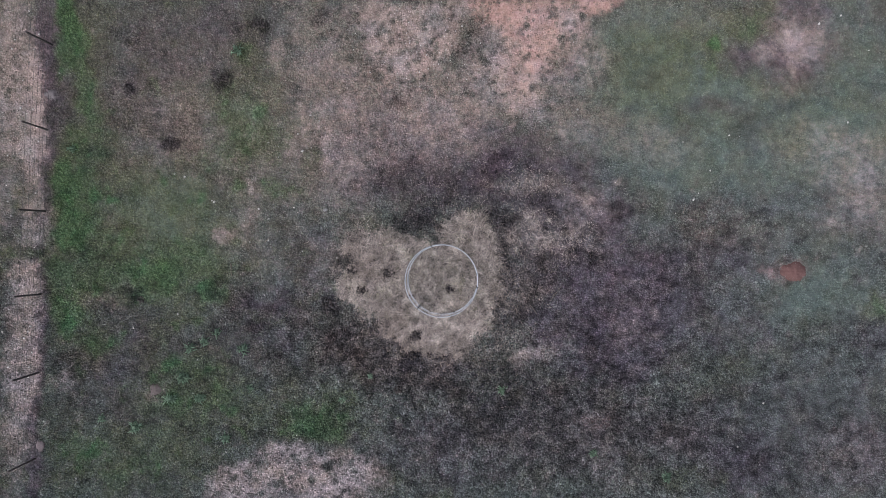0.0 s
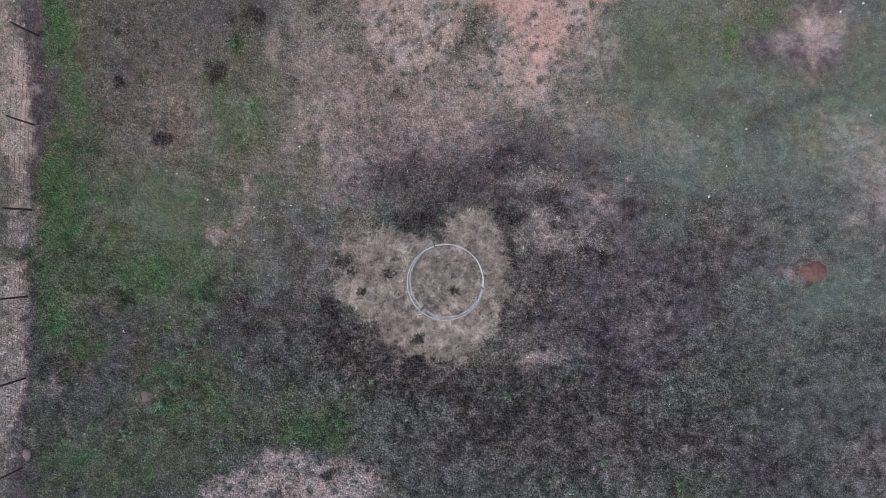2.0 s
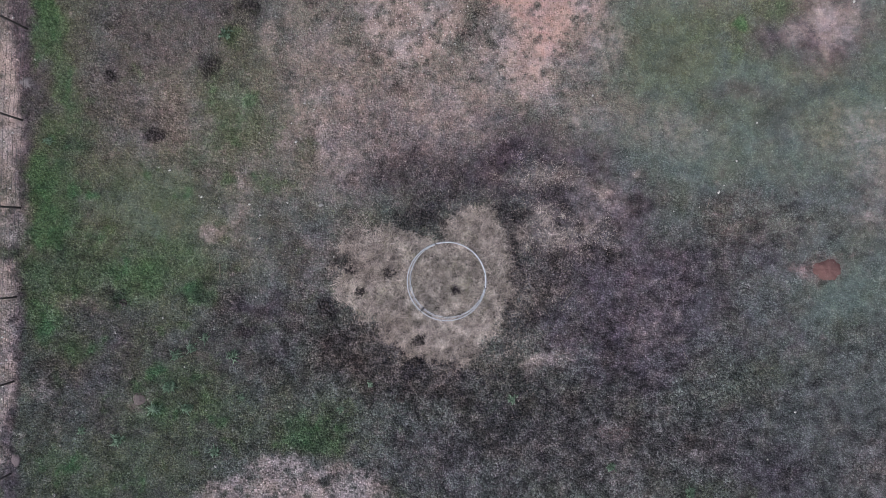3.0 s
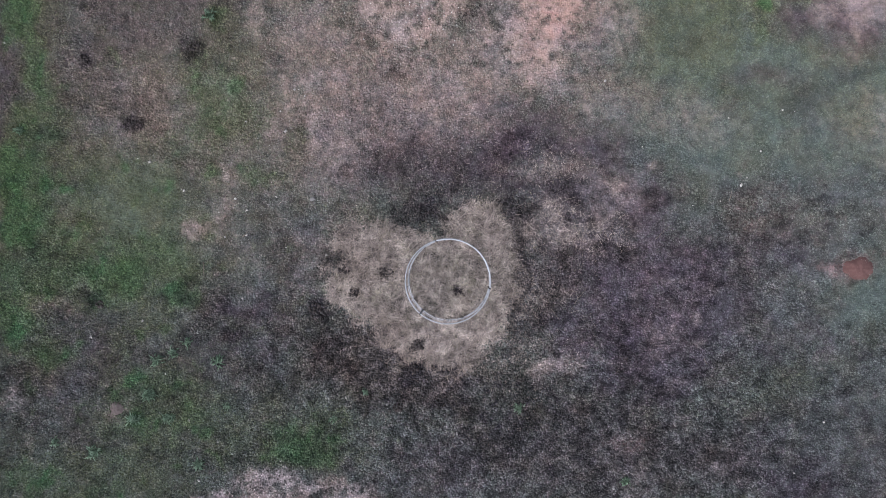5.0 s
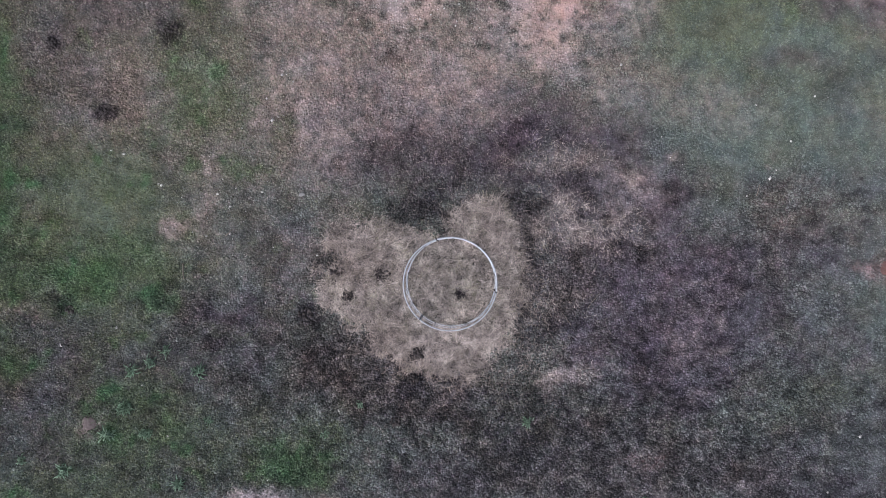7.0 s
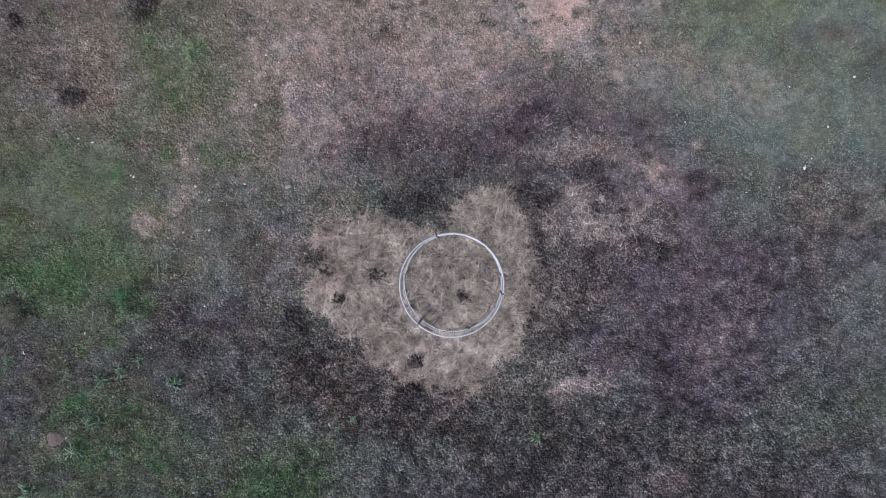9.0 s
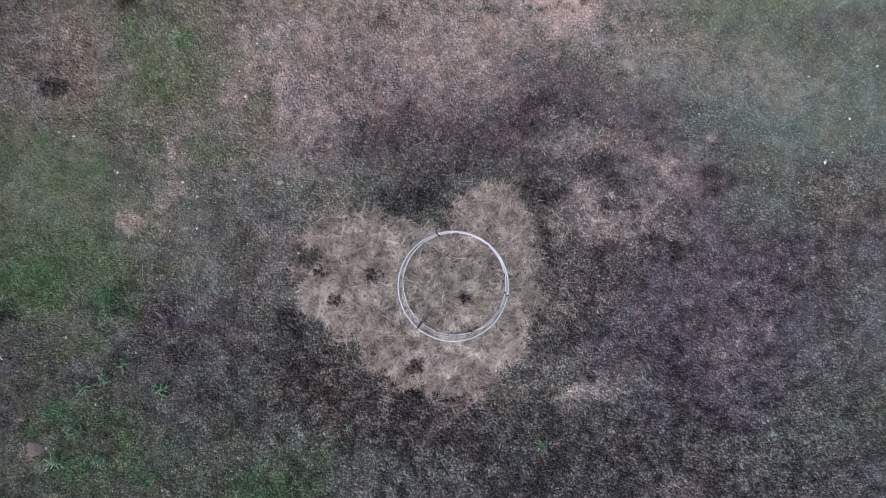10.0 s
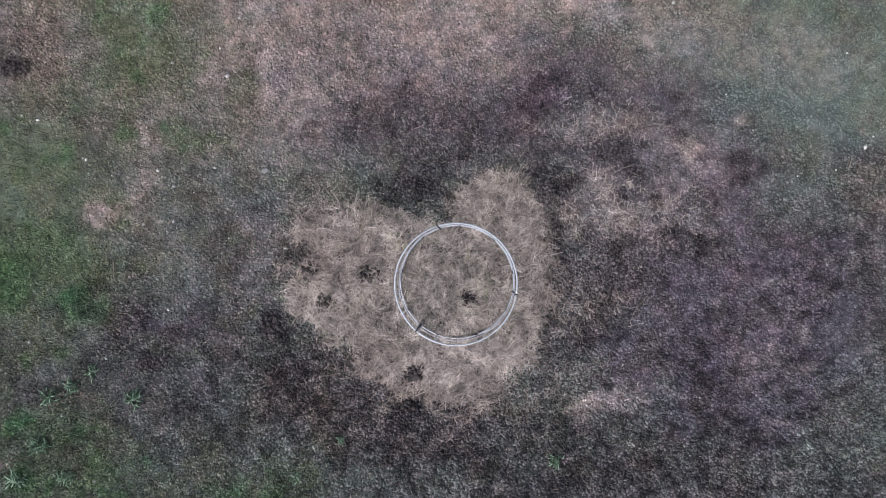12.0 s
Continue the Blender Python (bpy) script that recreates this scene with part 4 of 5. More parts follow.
COVER["pale"] = np.clip(COVER["pale"] + even * 0.35 * ramp(rough(PX, PY, 0.5, 75, 5, 0.7), 0.3, 1.0) * (1 - COVER["mud"]), 0, 1)
for name in ("brown", "mud", "pale"):
    COVER[name] *= 1 - 0.65 * ramp(COVER["green"], 0.3, 0.8)
# the ground most trodden lies south of the feeder
trod = np.exp(-(((PX - 1.5) / 6.0) ** 2) - ((PY + 4.6) / 2.6) ** 2)
COVER["pale"] = np.clip(COVER["pale"] + 0.22 * trod * ramp(rough(PX, PY, 0.4, 85, 4, 0.7), 0.2, 0.7), 0, 1)
# small hollows, put into the colour as scattered dark blotches
hollow_darks = 0.8 * ramp(rough(PX, PY, 0.28, 81, 4, 0.75), 0.12, 0.65)
hollow_darks *= np.clip(0.22 * even + 0.6 * COVER["brown"] + 0.55 * trod + 0.2 * COVER["mud"] - 0.2 * COVER["pale"], 0, 1) * (1 - 0.55 * COVER["hay"])
COVER["dark"] = np.clip(COVER["dark"] + hollow_darks, 0, 1)

# tussocks that stand alone on the bare earth
tussock = random.Random(23)
for west, east, south, north, count in ((-3.2, 6.2, 6.2, 9.9, 620), (-8.0, -1.6, -8.0, -5.7, 380), (-15.8, -13.9, -8.0, 9.9, 110)):
    for number in range(count):
        x, y, r = tussock.uniform(west, east), tussock.uniform(south, north), min(0.045 + tussock.expovariate(42), 0.17)
        near = (np.abs(PX - x) < 2 * r) & (np.abs(PY - y) < 2 * r)
        d = np.hypot(PX[near] - x, PY[near] - y) / r + 0.9 * TORN[near]
        here = tussock.uniform(0.35, 0.8) * ramp(d, 1.4, 0.5)
        for name in ("pale", "red"):
            COVER[name][near] *= 1 - here
        COVER["brown"][near] = np.maximum(COVER["brown"][near], 0.42 * here)
        COVER["dark"][near] = np.maximum(COVER["dark"][near], 0.06 * here)

# how dry and bleached the litter lies, and whether it leans to mauve or to green
lively = np.clip(0.40 + 0.5 * COVER["hay"] + 0.25 * trod - 0.25 * COVER["pale"] + 0.6 * COVER["brown"] + 0.5 * COVER["dark"] + 0.2 * COVER["mud"] - 0.3 * COVER["teal"] - 0.3 * ramp(PY, 0.5, 5.0), 0.2, 1)
COVER["tone"] = np.clip(0.50 + lively * (0.85 * rough(PX, PY, 0.36, 161, 2, 0.8) + 0.5 * rough(PX, PY, 1.0, 171, 3)), 0, 1)
COVER["own"] = np.full_like(PX, 0.5)
COVER["tinge"] = np.clip(0.5 + 0.2 * rough(PX, PY, 0.6, 181, 5, 0.7), 0, 1)

# how even the turf lies: most in the north, least where it is trodden, strawed or brown
COVER["calm"] = np.clip(0.1 + (0.45 + 0.10 * ramp(PX, -1.0, 5.5)) * ramp(PY, -2.0, 3.5) + 0.5 * COVER["teal"] + 0.25 * COVER["red"] - 0.55 * COVER["brown"] - 0.5 * COVER["dark"] - 0.9 * COVER["hay"] - 0.6 * trod + 0.45 * ramp(PX, 8.0, 12.0) + 0.25 * rough(PX, PY, 0.9, 191, 4), 0, 1)

# beyond the field's edge the pasture goes on, evenly
outside = np.maximum(np.maximum(WEST - PX, PX - EAST), np.maximum(SOUTH - PY, PY - NORTH))
far = ramp(outside, 0.0, 0.8)
drift = 0.5 + 0.5 * rough(PX, PY, 60.0, 201, 2)
PLAIN = {"green": 0.15 + 0.3 * drift, "brown": 0.3 - 0.2 * drift, "pale": 0.12, "mud": 0.12, "dark": 0.12, "teal": 0.2 * drift, "hay": 0.0, "red": 0.0, "tone": 0.45, "tinge": 0.5, "own": 0.5, "calm": 0.4}
for name, value in PLAIN.items():
    COVER[name] = COVER[name] * (1 - far) + value * far

RING_RADIUS, RING_TOP = 1.19, 1.05
HEIGHT = 0.035 * rough(PX, PY, 1.8, 91) + 0.022 * rough(PX, PY, 0.35, 95, 3)
HEIGHT += 0.036 * COVER["hay"] * (1 + 1.8 * rough(PX, PY, 0.3, 103, 3)) + 0.05 * COVER["hay"] * ramp(np.hypot(PX, PY), 1.3, 0.7) * (0.6 + 0.6 * rough(PX, PY, 0.5, 97))
HEIGHT -= 0.05 * COVER["dark"] * (COVER["hay"] > 0.4)
HEIGHT += 0.05 * COVER["mud"] * (np.abs(rough(PX, PY, 0.35, 99, 3)) - 0.3)
HEIGHT *= 1 - far


def fine_index(x, y):
    i = np.clip(np.searchsorted(GX, x) - 1, 0, len(GX) - 2)
    j = np.clip(np.searchsorted(GY, y) - 1, 0, len(GY) - 2)
    return i, j, (x - GX[i]) / (GX[i + 1] - GX[i]), (y - GY[j]) / (GY[j + 1] - GY[j])


def sample(field, x, y):
    i, j, a, b = fine_index(np.asarray(x, float), np.asarray(y, float))
    return (field[i, j] * (1 - a) + field[i + 1, j] * a) * (1 - b) + (field[i, j + 1] * (1 - a) + field[i + 1, j + 1] * a) * b


def level(x, y):
    """The height of the ground at a place."""
    return float(sample(HEIGHT, x, y))


def cover_attributes(mesh, x, y, domain, own=None, calm=1.0):
    """The covers at each piece's place; own: a tone of its own for each piece."""
    for name, keys in LAYERS:
        values = np.stack([own if key == "own" and own is not None else sample(COVER[key], x, y) * (calm if key == "calm" else 1.0) for key in keys], 1).astype(np.float32)
        mesh.attributes.new(name, "FLOAT_COLOR", domain).data.foreach_set("color", values.ravel())


def mesh_of(name, points, faces, material, smooth=False):
    """A mesh from arrays of points and of faces that all have the same number of corners."""
    mesh = bpy.data.meshes.new(name)
    corners = faces.shape[1]
    mesh.vertices.add(len(points))
    mesh.vertices.foreach_set("co", np.ascontiguousarray(points, np.float32).ravel())
    mesh.loops.add(faces.size)
    mesh.loops.foreach_set("vertex_index", np.ascontiguousarray(faces, np.int32).ravel())
    mesh.polygons.add(len(faces))
    mesh.polygons.foreach_set("loop_start", np.arange(0, faces.size, corners, dtype=np.int32))
    mesh.polygons.foreach_set("use_smooth", np.full(len(faces), smooth))
    mesh.update(calc_edges=True)
    mesh.materials.append(material)
    return mesh


def build_ground():
    across, along = PX.shape
    index = np.arange(across * along).reshape(across, along)
    faces = np.stack([index[:-1, :-1], index[1:, :-1], index[1:, 1:], index[:-1, 1:]], -1).reshape(-1, 4)
    points = np.stack([PX, PY, HEIGHT], -1).reshape(-1, 3)
    mesh = mesh_of("ground", points, faces, SOIL, True)
    for name, keys in LAYERS:
        values = np.stack([COVER[key] for key in keys], -1).astype(np.float32)
        mesh.attributes.new(name, "FLOAT_COLOR", "POINT").data.foreach_set("color", values.ravel())
    return tagged(new("ground", mesh), "trampled grey-green pasture with bare, muddy and straw-covered patches", "ground", kind="structure")


build_ground()


# ---- helpers for things ----
def thing(name, x, y, z, label, category, group="", kind=""):
    ob = new(name)
    ob.empty_display_size = 0.1
    ob.matrix_basis = pose(x, y, z)
    return tagged(ob, label, category, group, kind)


def part(name, bm, material, parent, label=""):
    mesh = bpy.data.meshes.new(name)
    bm.to_mesh(mesh)
    bm.free()
    mesh.materials.append(material)
    ob = new(name, mesh)
    ob.parent = parent
    return tagged(ob, label)


def tube(path, radius, sides=8, closed=False, smooth=True):
    """A bmesh of a tube along the points of a path; radius: one number, or one for each point."""
    bm = bmesh.new()
    path = [Vector(p) for p in path]
    count = len(path)
    rings = []
    for n, p in enumerate(path):
        ahead = path[(n + 1) % count] if closed or n + 1 < count else p
        behind = path[n - 1] if closed or n else p
        way = (ahead - behind).normalized()
        side = way.cross(Vector((0, 0, 1)))
        side = Vector((1, 0, 0)) if side.length < 0.05 else side.normalized()
        up = side.cross(way).normalized()
        r = radius[n] if isinstance(radius, (list, tuple)) else radius
        rings.append([bm.verts.new(p + r * (math.cos(a) * side + math.sin(a) * up)) for a in (2 * math.pi * k / sides for k in range(sides))])
    pairs = list(zip(rings, rings[1:])) + ([(rings[-1], rings[0])] if closed else [])
    for one, two in pairs:
        for k in range(sides):
            f = bm.faces.new((one[k], one[(k + 1) % sides], two[(k + 1) % sides], two[k]))
            f.smooth = smooth
    if not closed:
        bm.faces.new(rings[0][::-1])
        bm.faces.new(rings[-1])
    bmesh.ops.recalc_face_normals(bm, faces=bm.faces)
    return bm


# ---- the round hay feeder ----
def ring_point(angle, z, radius=RING_RADIUS):
    """A point of the ring, which leans a little to the west."""
    return (radius * math.cos(angle) + 0.038 * (1 - z / RING_TOP), radius * math.sin(angle), z)


def build_feeder():
    feeder = thing("hay_feeder", 0, 0, level(0.9, -0.8) - 0.02, "round galvanised steel ring hay feeder standing in straw", "hay feeder")
    joints = [radians(a) for a in (107, 229, 350)]
    for rail, (z, r, out) in enumerate(((RING_TOP, 0.0160, 0.0), (0.50, 0.0055, -0.006), (0.12, 0.0120, 0.0))):
        for n in range(3):
            a0 = joints[n] + 0.012
            a1 = joints[(n + 1) % 3] + (2 * math.pi if n == 2 else 0) - 0.012
            wobble = random.Random(rail * 3 + n)
            bend = wobble.uniform(-0.006, 0.006)
            path = []
            for s in range(41):
                u = s / 40
                path.append(ring_point(a0 + (a1 - a0) * u, z + 0.006 * math.sin(5 * u + rail) , RING_RADIUS + out + bend * math.sin(math.pi * u)))
            part("rail", tube(path, r, 10), STEEL, feeder)
    for n in range(3):
        a0, a1 = joints[n], joints[(n + 1) % 3] + (2 * math.pi if n == 2 else 0)
        for k in range(1, 6):
            a = a0 + (a1 - a0) * k / 6
            part("upright", tube([ring_point(a, z) for z in (0.02, 0.3, 0.7, RING_TOP)], 0.007, 8), STEEL, feeder)
            if k % 2:
                part("bracket", tube([ring_point(a + d, 0.14, RING_RADIUS - 0.012) for d in (-0.03, -0.01, 0.01, 0.03)], 0.009, 6), IRON, feeder, "dark iron bracket")
        # a slanted brace in each section
        b0, b1 = a0 + (a1 - a0) * 0.52, a0 + (a1 - a0) * 0.72
        part("brace", tube([ring_point(b0 + (b1 - b0) * u, 0.12 + 0.5 * u, RING_RADIUS - 0.004) for u in (0, 0.25, 0.5, 0.75, 1)], 0.008, 8), STEEL, feeder)
    for a in joints:
        for side in (-0.02, 0.02):
            part("end_post", tube([ring_point(a + side, z) for z in (0.0, 0.3, 0.7, RING_TOP)], 0.011, 8), STEEL, feeder)
        part("joint_pin", tube([ring_point(a, z, RING_RADIUS + 0.022) for z in (0.08, 0.5, RING_TOP + 0.05)], 0.010, 8), IRON, feeder, "dark iron joint pin")
        for z in (RING_TOP - 0.03, 0.52, 0.15):
            part("clamp", tube([ring_point(a, z, RING_RADIUS + d) for d in (-0.035, -0.02, 0.015, 0.03)], 0.013, 8), IRON, feeder, "dark iron clamp")
    return feeder


build_feeder()

# ---- the fence ----
POSTS = [(-13.42, 11.0), (-13.60, 8.12), (-13.73, 5.15), (-13.80, 2.32), (-13.94, -0.57), (-14.01, -3.29), (-14.11, -6.28), (-14.22, -9.0)]
POST_TOP = 1.27


def build_fence():
    fence = thing("fence", 0, 0, 0, "wire fence on dark weathered wooden posts along the pasture", "fence")
    rng = random.Random(3)
    for x, y in POSTS:
        z = level(x, y)
        lean_x, lean_y = rng.uniform(-0.03, 0.03), rng.uniform(-0.03, 0.03)
        r = rng.uniform(0.028, 0.037)
        path = [(x + lean_x * u, y + lean_y * u, z - 0.1 + (POST_TOP + 0.1 + rng.uniform(-0.003, 0.003)) * u) for u in (0, 0.3, 0.6, 0.97, 1)]
        part("post", tube(path, [r * 1.08, r, r * 0.97, r * 0.92, r * 0.7], 10), WOOD, fence)
    for n, h in enumerate((0.12, 0.30, 0.48, 0.68, 0.90, 1.16)):
        path = []
        for (x0, y0), (x1, y1) in zip(POSTS, POSTS[1:]):
            for u in (0, 0.25, 0.5, 0.75):
                x, y = x0 + (x1 - x0) * u + 0.05, y0 + (y1 - y0) * u
                path.append((x, y, level(x0, y0) * (1 - u) + level(x1, y1) * u + h - 0.04 * u * (1 - u)))
        path.append((POSTS[-1][0] + 0.05, POSTS[-1][1], level(*POSTS[-1]) + h))
        part("wire", tube(path, 0.0042, 5), WIRE, fence)
    return fence


build_fence()


# ---- droppings, stones, sticks and weeds ----
def lump(radius, flat, seed, levels=2, rough_by=0.25):
    """An uneven rounded stone or clod."""
    bm = bmesh.new()
    bmesh.ops.create_icosphere(bm, subdivisions=levels, radius=radius)
    for v in bm.verts:
        n = noise.noise(v.co / radius * 1.1 + Vector((seed * 3.1, seed, 0))) + 0.5 * noise.noise(v.co / radius * 2.7 + Vector((seed, 0, 9)))
        v.co *= 1 + rough_by * n
        v.co.z *= flat
    for f in bm.faces:
        f.smooth = True
    return bm


def build_dung(x, y, size, seed):
    rng = random.Random(seed)
    pile = thing("dung_pile", x, y, level(x, y), "dark dried pile of dung on the ground", "dung", "dung piles")
    for n in range(rng.randint(14, 20)):
        a, d = rng.uniform(0, 6.28), size * math.sqrt(rng.random())
        r = rng.uniform(0.025, 0.062)
        ball = part("clod", lump(r, 0.6, seed * 20 + n, 1, 0.35), DUNG, pile)
        ball.location = (d * math.cos(a) * 1.2, d * math.sin(a), level(x + d * math.cos(a), y + d * math.sin(a)) - level(x, y) + r * 0.7)
    return pile


DUNG_AT = [(-1.82, 0.21, 0.15), (-2.79, -0.38, 0.13), (-3.10, 0.30, 0.16), (-0.87, -1.94, 0.14), (-1.06, -2.68, 0.15),
           (-3.94, -0.83, 0.16), (-7.61, 6.93, 0.2), (-9.47, 4.71, 0.14), (-10.89, 6.63, 0.1), (-6.30, 8.79, 0.18),
           (-10.43, -0.73, 0.1), (-1.49, -3.82, 0.12)]
for number, (x, y, size) in enumerate(DUNG_AT):
    build_dung(x, y, size, number + 1)

STONE_MESHES = []
for number in range(5):
    bm = lump(0.03, 0.55, number + 40, 1, 0.35)
    mesh = bpy.data.meshes.new("stone")
    bm.to_mesh(mesh)
    bm.free()
    mesh.materials.append(STONE)
    STONE_MESHES.append(mesh)


def build_stone(x, y, size, rng):
    ob = new("stone", rng.choice(STONE_MESHES))
    ob.matrix_basis = pose(x, y, level(x, y) + 0.008 * size, 0, 0, rng.uniform(0, 360)) @ Matrix.Diagonal((size * rng.uniform(0.8, 1.3), size * 0.8, size, 1))
    return tagged(ob, "small pale stone lying on the turf", "stone", "pale stones on the field")


STONE_AT = [(-6.15, -0.56), (-9.15, -1.23), (-5.0, 5.03), (-6.02, 4.72), (-8.93, 3.53), (-7.91, 2.67), (-6.01, 2.08),
            (-5.66, 4.21), (-6.35, 2.42), (-5.13, 2.47), (-6.02, 1.34), (-3.63, 0.73), (8.3, 4.77), (8.68, 2.79), (8.85, 3.01),
            (8.07, 2.31), (6.0, 3.36), (4.67, 5.89), (-4.27, 5.48), (-4.57, 5.67), (-8.45, -2.81), (-7.75, -4.2), (-6.66, 1.27), (-4.84, 4.43)]
STONE_FAR = [(14.68, 7.94), (9.24, 3.79), (9.9, 5.01), (11.11, -4.23), (10.2, -5.72), (13.97, 5.46), (12.99, 8.87), (13.73, 9.15),
             (4.53, 8.22), (-7.46, -6.01), (-6.68, -6.36), (-5.01, -5.41), (-12.67, -6.96), (-11.0, -7.05), (-12.48, -5.35), (-14.46, -4.18),
             (-14.4, -3.85), (-15.05, -3.1), (-14.32, -3.1), (-7.99, 2.71), (-9.27, 3.63), (-10.68, -1.71), (-14.04, 4.76), (-13.32, 7.12)]
rng = random.Random(11)
for x, y in STONE_AT + STONE_FAR:
    build_stone(x, y, rng.uniform(0.9, 1.7), rng)
for number in range(42):
    x, y = rng.gauss(-6.0, 0.9), rng.gauss(2.8, 1.5)
    build_stone(x, y, rng.uniform(0.35, 0.75), rng)
for number in range(30):
    build_stone(rng.uniform(-3.2, 5.0), rng.uniform(6.6, 9.7), rng.uniform(0.3, 0.8), rng)
for number in range(45):
    build_stone(rng.gauss(-0.9, 0.9), rng.gauss(7.9, 0.6), rng.uniform(0.5, 1.1), rng)
for number in range(22):
    build_stone(rng.uniform(-15.3, -14.0), rng.uniform(-7.5, 9.5), rng.uniform(0.9, 1.6), rng)
for number in range(24):
    build_stone(rng.gauss(-5.0, 1.3), rng.uniform(-7.5, -6.1), rng.uniform(0.3, 0.9), rng)
for number in range(16):
    build_stone(rng.uniform(-15.3, -13.9), rng.uniform(-7.5, 9.5), rng.uniform(0.4, 1.0), rng)
for number in range(70):
    x, y = rng.uniform(-15.6, 15.4), rng.uniform(-7.8, 9.8)
    if float(sample(COVER["hay"], x, y)) < 0.2:
        build_stone(x, y, rng.uniform(0.35, 0.8), rng)

def build_boulder(x, y, rx, ry, flat, turn, seed, material, label):
    bm = lump(1.0, flat, seed, 3, 0.28)
    mesh = bpy.data.meshes.new("boulder")
    bm.to_mesh(mesh)
    bm.free()
    mesh.materials.append(material)
    ob = new("boulder", mesh)
    ob.matrix_basis = pose(x, y, level(x, y) + 0.2 * flat * rx, 0, 0, turn) @ Matrix.Diagonal((rx, ry, (rx + ry) / 2, 1))
    return tagged(ob, label, "stone")


build_boulder(-13.93, -5.85, 0.15, 0.23, 0.3, 0, 77, PINK_STONE, "rounded pinkish stone at the foot of the fence")
build_boulder(-4.04, 2.40, 0.085, 0.055, 0.5, 15, 31, GREY_STONE, "flat grey field stone lying on the dry turf")


MOUND_SOIL = {
    "red": plain_material("red_bare_soil", (0.096, 0.049, 0.042), (0.142, 0.076, 0.066), 14, 0.95, 0.3),
    "pinkish brown": plain_material("pinkish_bare_soil", (0.100, 0.077, 0.070), (0.150, 0.119, 0.108), 14, 0.95, 0.3),
    "grey": plain_material("grey_bare_soil", (0.14, 0.118, 0.114), (0.21, 0.182, 0.176), 14, 0.95, 0.3),
}


def build_mound(x, y, rx, ry, high, turn, seed, colour):
    """A low smooth heap of fine soil that runs out unevenly into the turf."""
    bm = bmesh.new()
    rings, around = 9, 28
    rows = []
    for k in range(1, rings + 1):
        u = k / rings
        row = []
        for n in range(around):
            a = 2 * math.pi * n / around
            wavy = 1 + 0.30 * noise.noise(Vector((math.cos(a) * 1.3, math.sin(a) * 1.3, seed))) + 0.16 * noise.noise(Vector((math.cos(a) * 3.5, math.sin(a) * 3.5, seed + 5)))
            px, py = rx * u * wavy * math.cos(a), ry * u * wavy * math.sin(a)
            c, d = math.cos(radians(turn)), math.sin(radians(turn))
            px, py = px * c - py * d, px * d + py * c
            lift = high * (1 - u * u) ** 1.2 + 0.016 * noise.noise(Vector((px * 9, py * 9, seed))) - 0.03 * u ** 3
            row.append(bm.verts.new((px, py, level(x + px, y + py) - level(x, y) + lift + 0.008)))
        rows.append(row)
    top = bm.verts.new((0, 0, high + 0.008))
    for n in range(around):
        bm.faces.new((top, rows[0][n], rows[0][(n + 1) % around]))
        for one, two in zip(rows, rows[1:]):
            bm.faces.new((one[n], two[n], two[(n + 1) % around], one[(n + 1) % around]))
    for f in bm.faces:
        f.smooth = True
    mesh = bpy.data.meshes.new("soil_mound")
    bm.to_mesh(mesh)
    bm.free()
    mesh.materials.append(MOUND_SOIL[colour])
    ob = new("soil_mound", mesh)
    ob.matrix_basis = pose(x, y, level(x, y))
    return tagged(ob, "low smooth mound of bare " + colour + " soil in the turf", "soil mound", "soil mounds in the pasture")


build_mound(12.12, 0.33, 0.53, 0.37, 0.08, 0, 3, "red")
build_mound(-9.93, -3.86, 0.27, 0.22, 0.06, 30, 5, "pinkish brown")
build_mound(-13.57, 6.37, 0.33, 0.20, 0.03, 0, 6, "grey")


def build_stick(x0, y0, x1, y1, radius, seed):
    rng = random.Random(seed)
    path = []
    for n in range(7):
        u = n / 6
        x = x0 + (x1 - x0) * u + rng.uniform(-0.008, 0.008)
        y = y0 + (y1 - y0) * u + rng.uniform(-0.008, 0.008)
        path.append((x - x0, y - y0, level(x, y) - level(x0, y0) + radius + 0.03))
    bm = tube(path, [radius * (1 - 0.09 * n) for n in range(7)], 7)
    mesh = bpy.data.meshes.new("stick")
    bm.to_mesh(mesh)
    bm.free()
    mesh.materials.append(STICK)
    ob = new("stick", mesh)
    ob.matrix_basis = pose(x0, y0, level(x0, y0))
    return tagged(ob, "dry broken stick lying on the ground", "stick", "sticks on the ground")


build_stick(-7.31, 0.52, -7.28, 0.10, 0.022, 1)
build_stick(-6.12, 1.27, -5.97, 1.43, 0.02, 9)
build_stick(3.43, -2.44, 3.87, -2.32, 0.008, 10)
build_stick(1.95, -2.5, 2.3, -2.05, 0.008, 11)
build_stick(2.5, -0.3, 2.75, -0.75, 0.008, 12)
build_stick(3.3, -1.2, 3.05, -0.85, 0.007, 13)
build_stick(8.31, 2.30, 8.39, 2.62, 0.013, 2)
build_stick(6.14, 1.18, 6.54, 1.58, 0.010, 3)
build_stick(3.74, -0.72, 4.14, -0.20, 0.008, 4)
build_stick(4.58, 5.91, 4.75, 5.57, 0.009, 5)
build_stick(7.55, -2.32, 7.66, -2.54, 0.010, 6)
build_stick(-6.55, 3.19, -6.42, 3.24, 0.018, 7)
build_stick(5.98, 3.30, 6.08, 3.47, 0.018, 8)


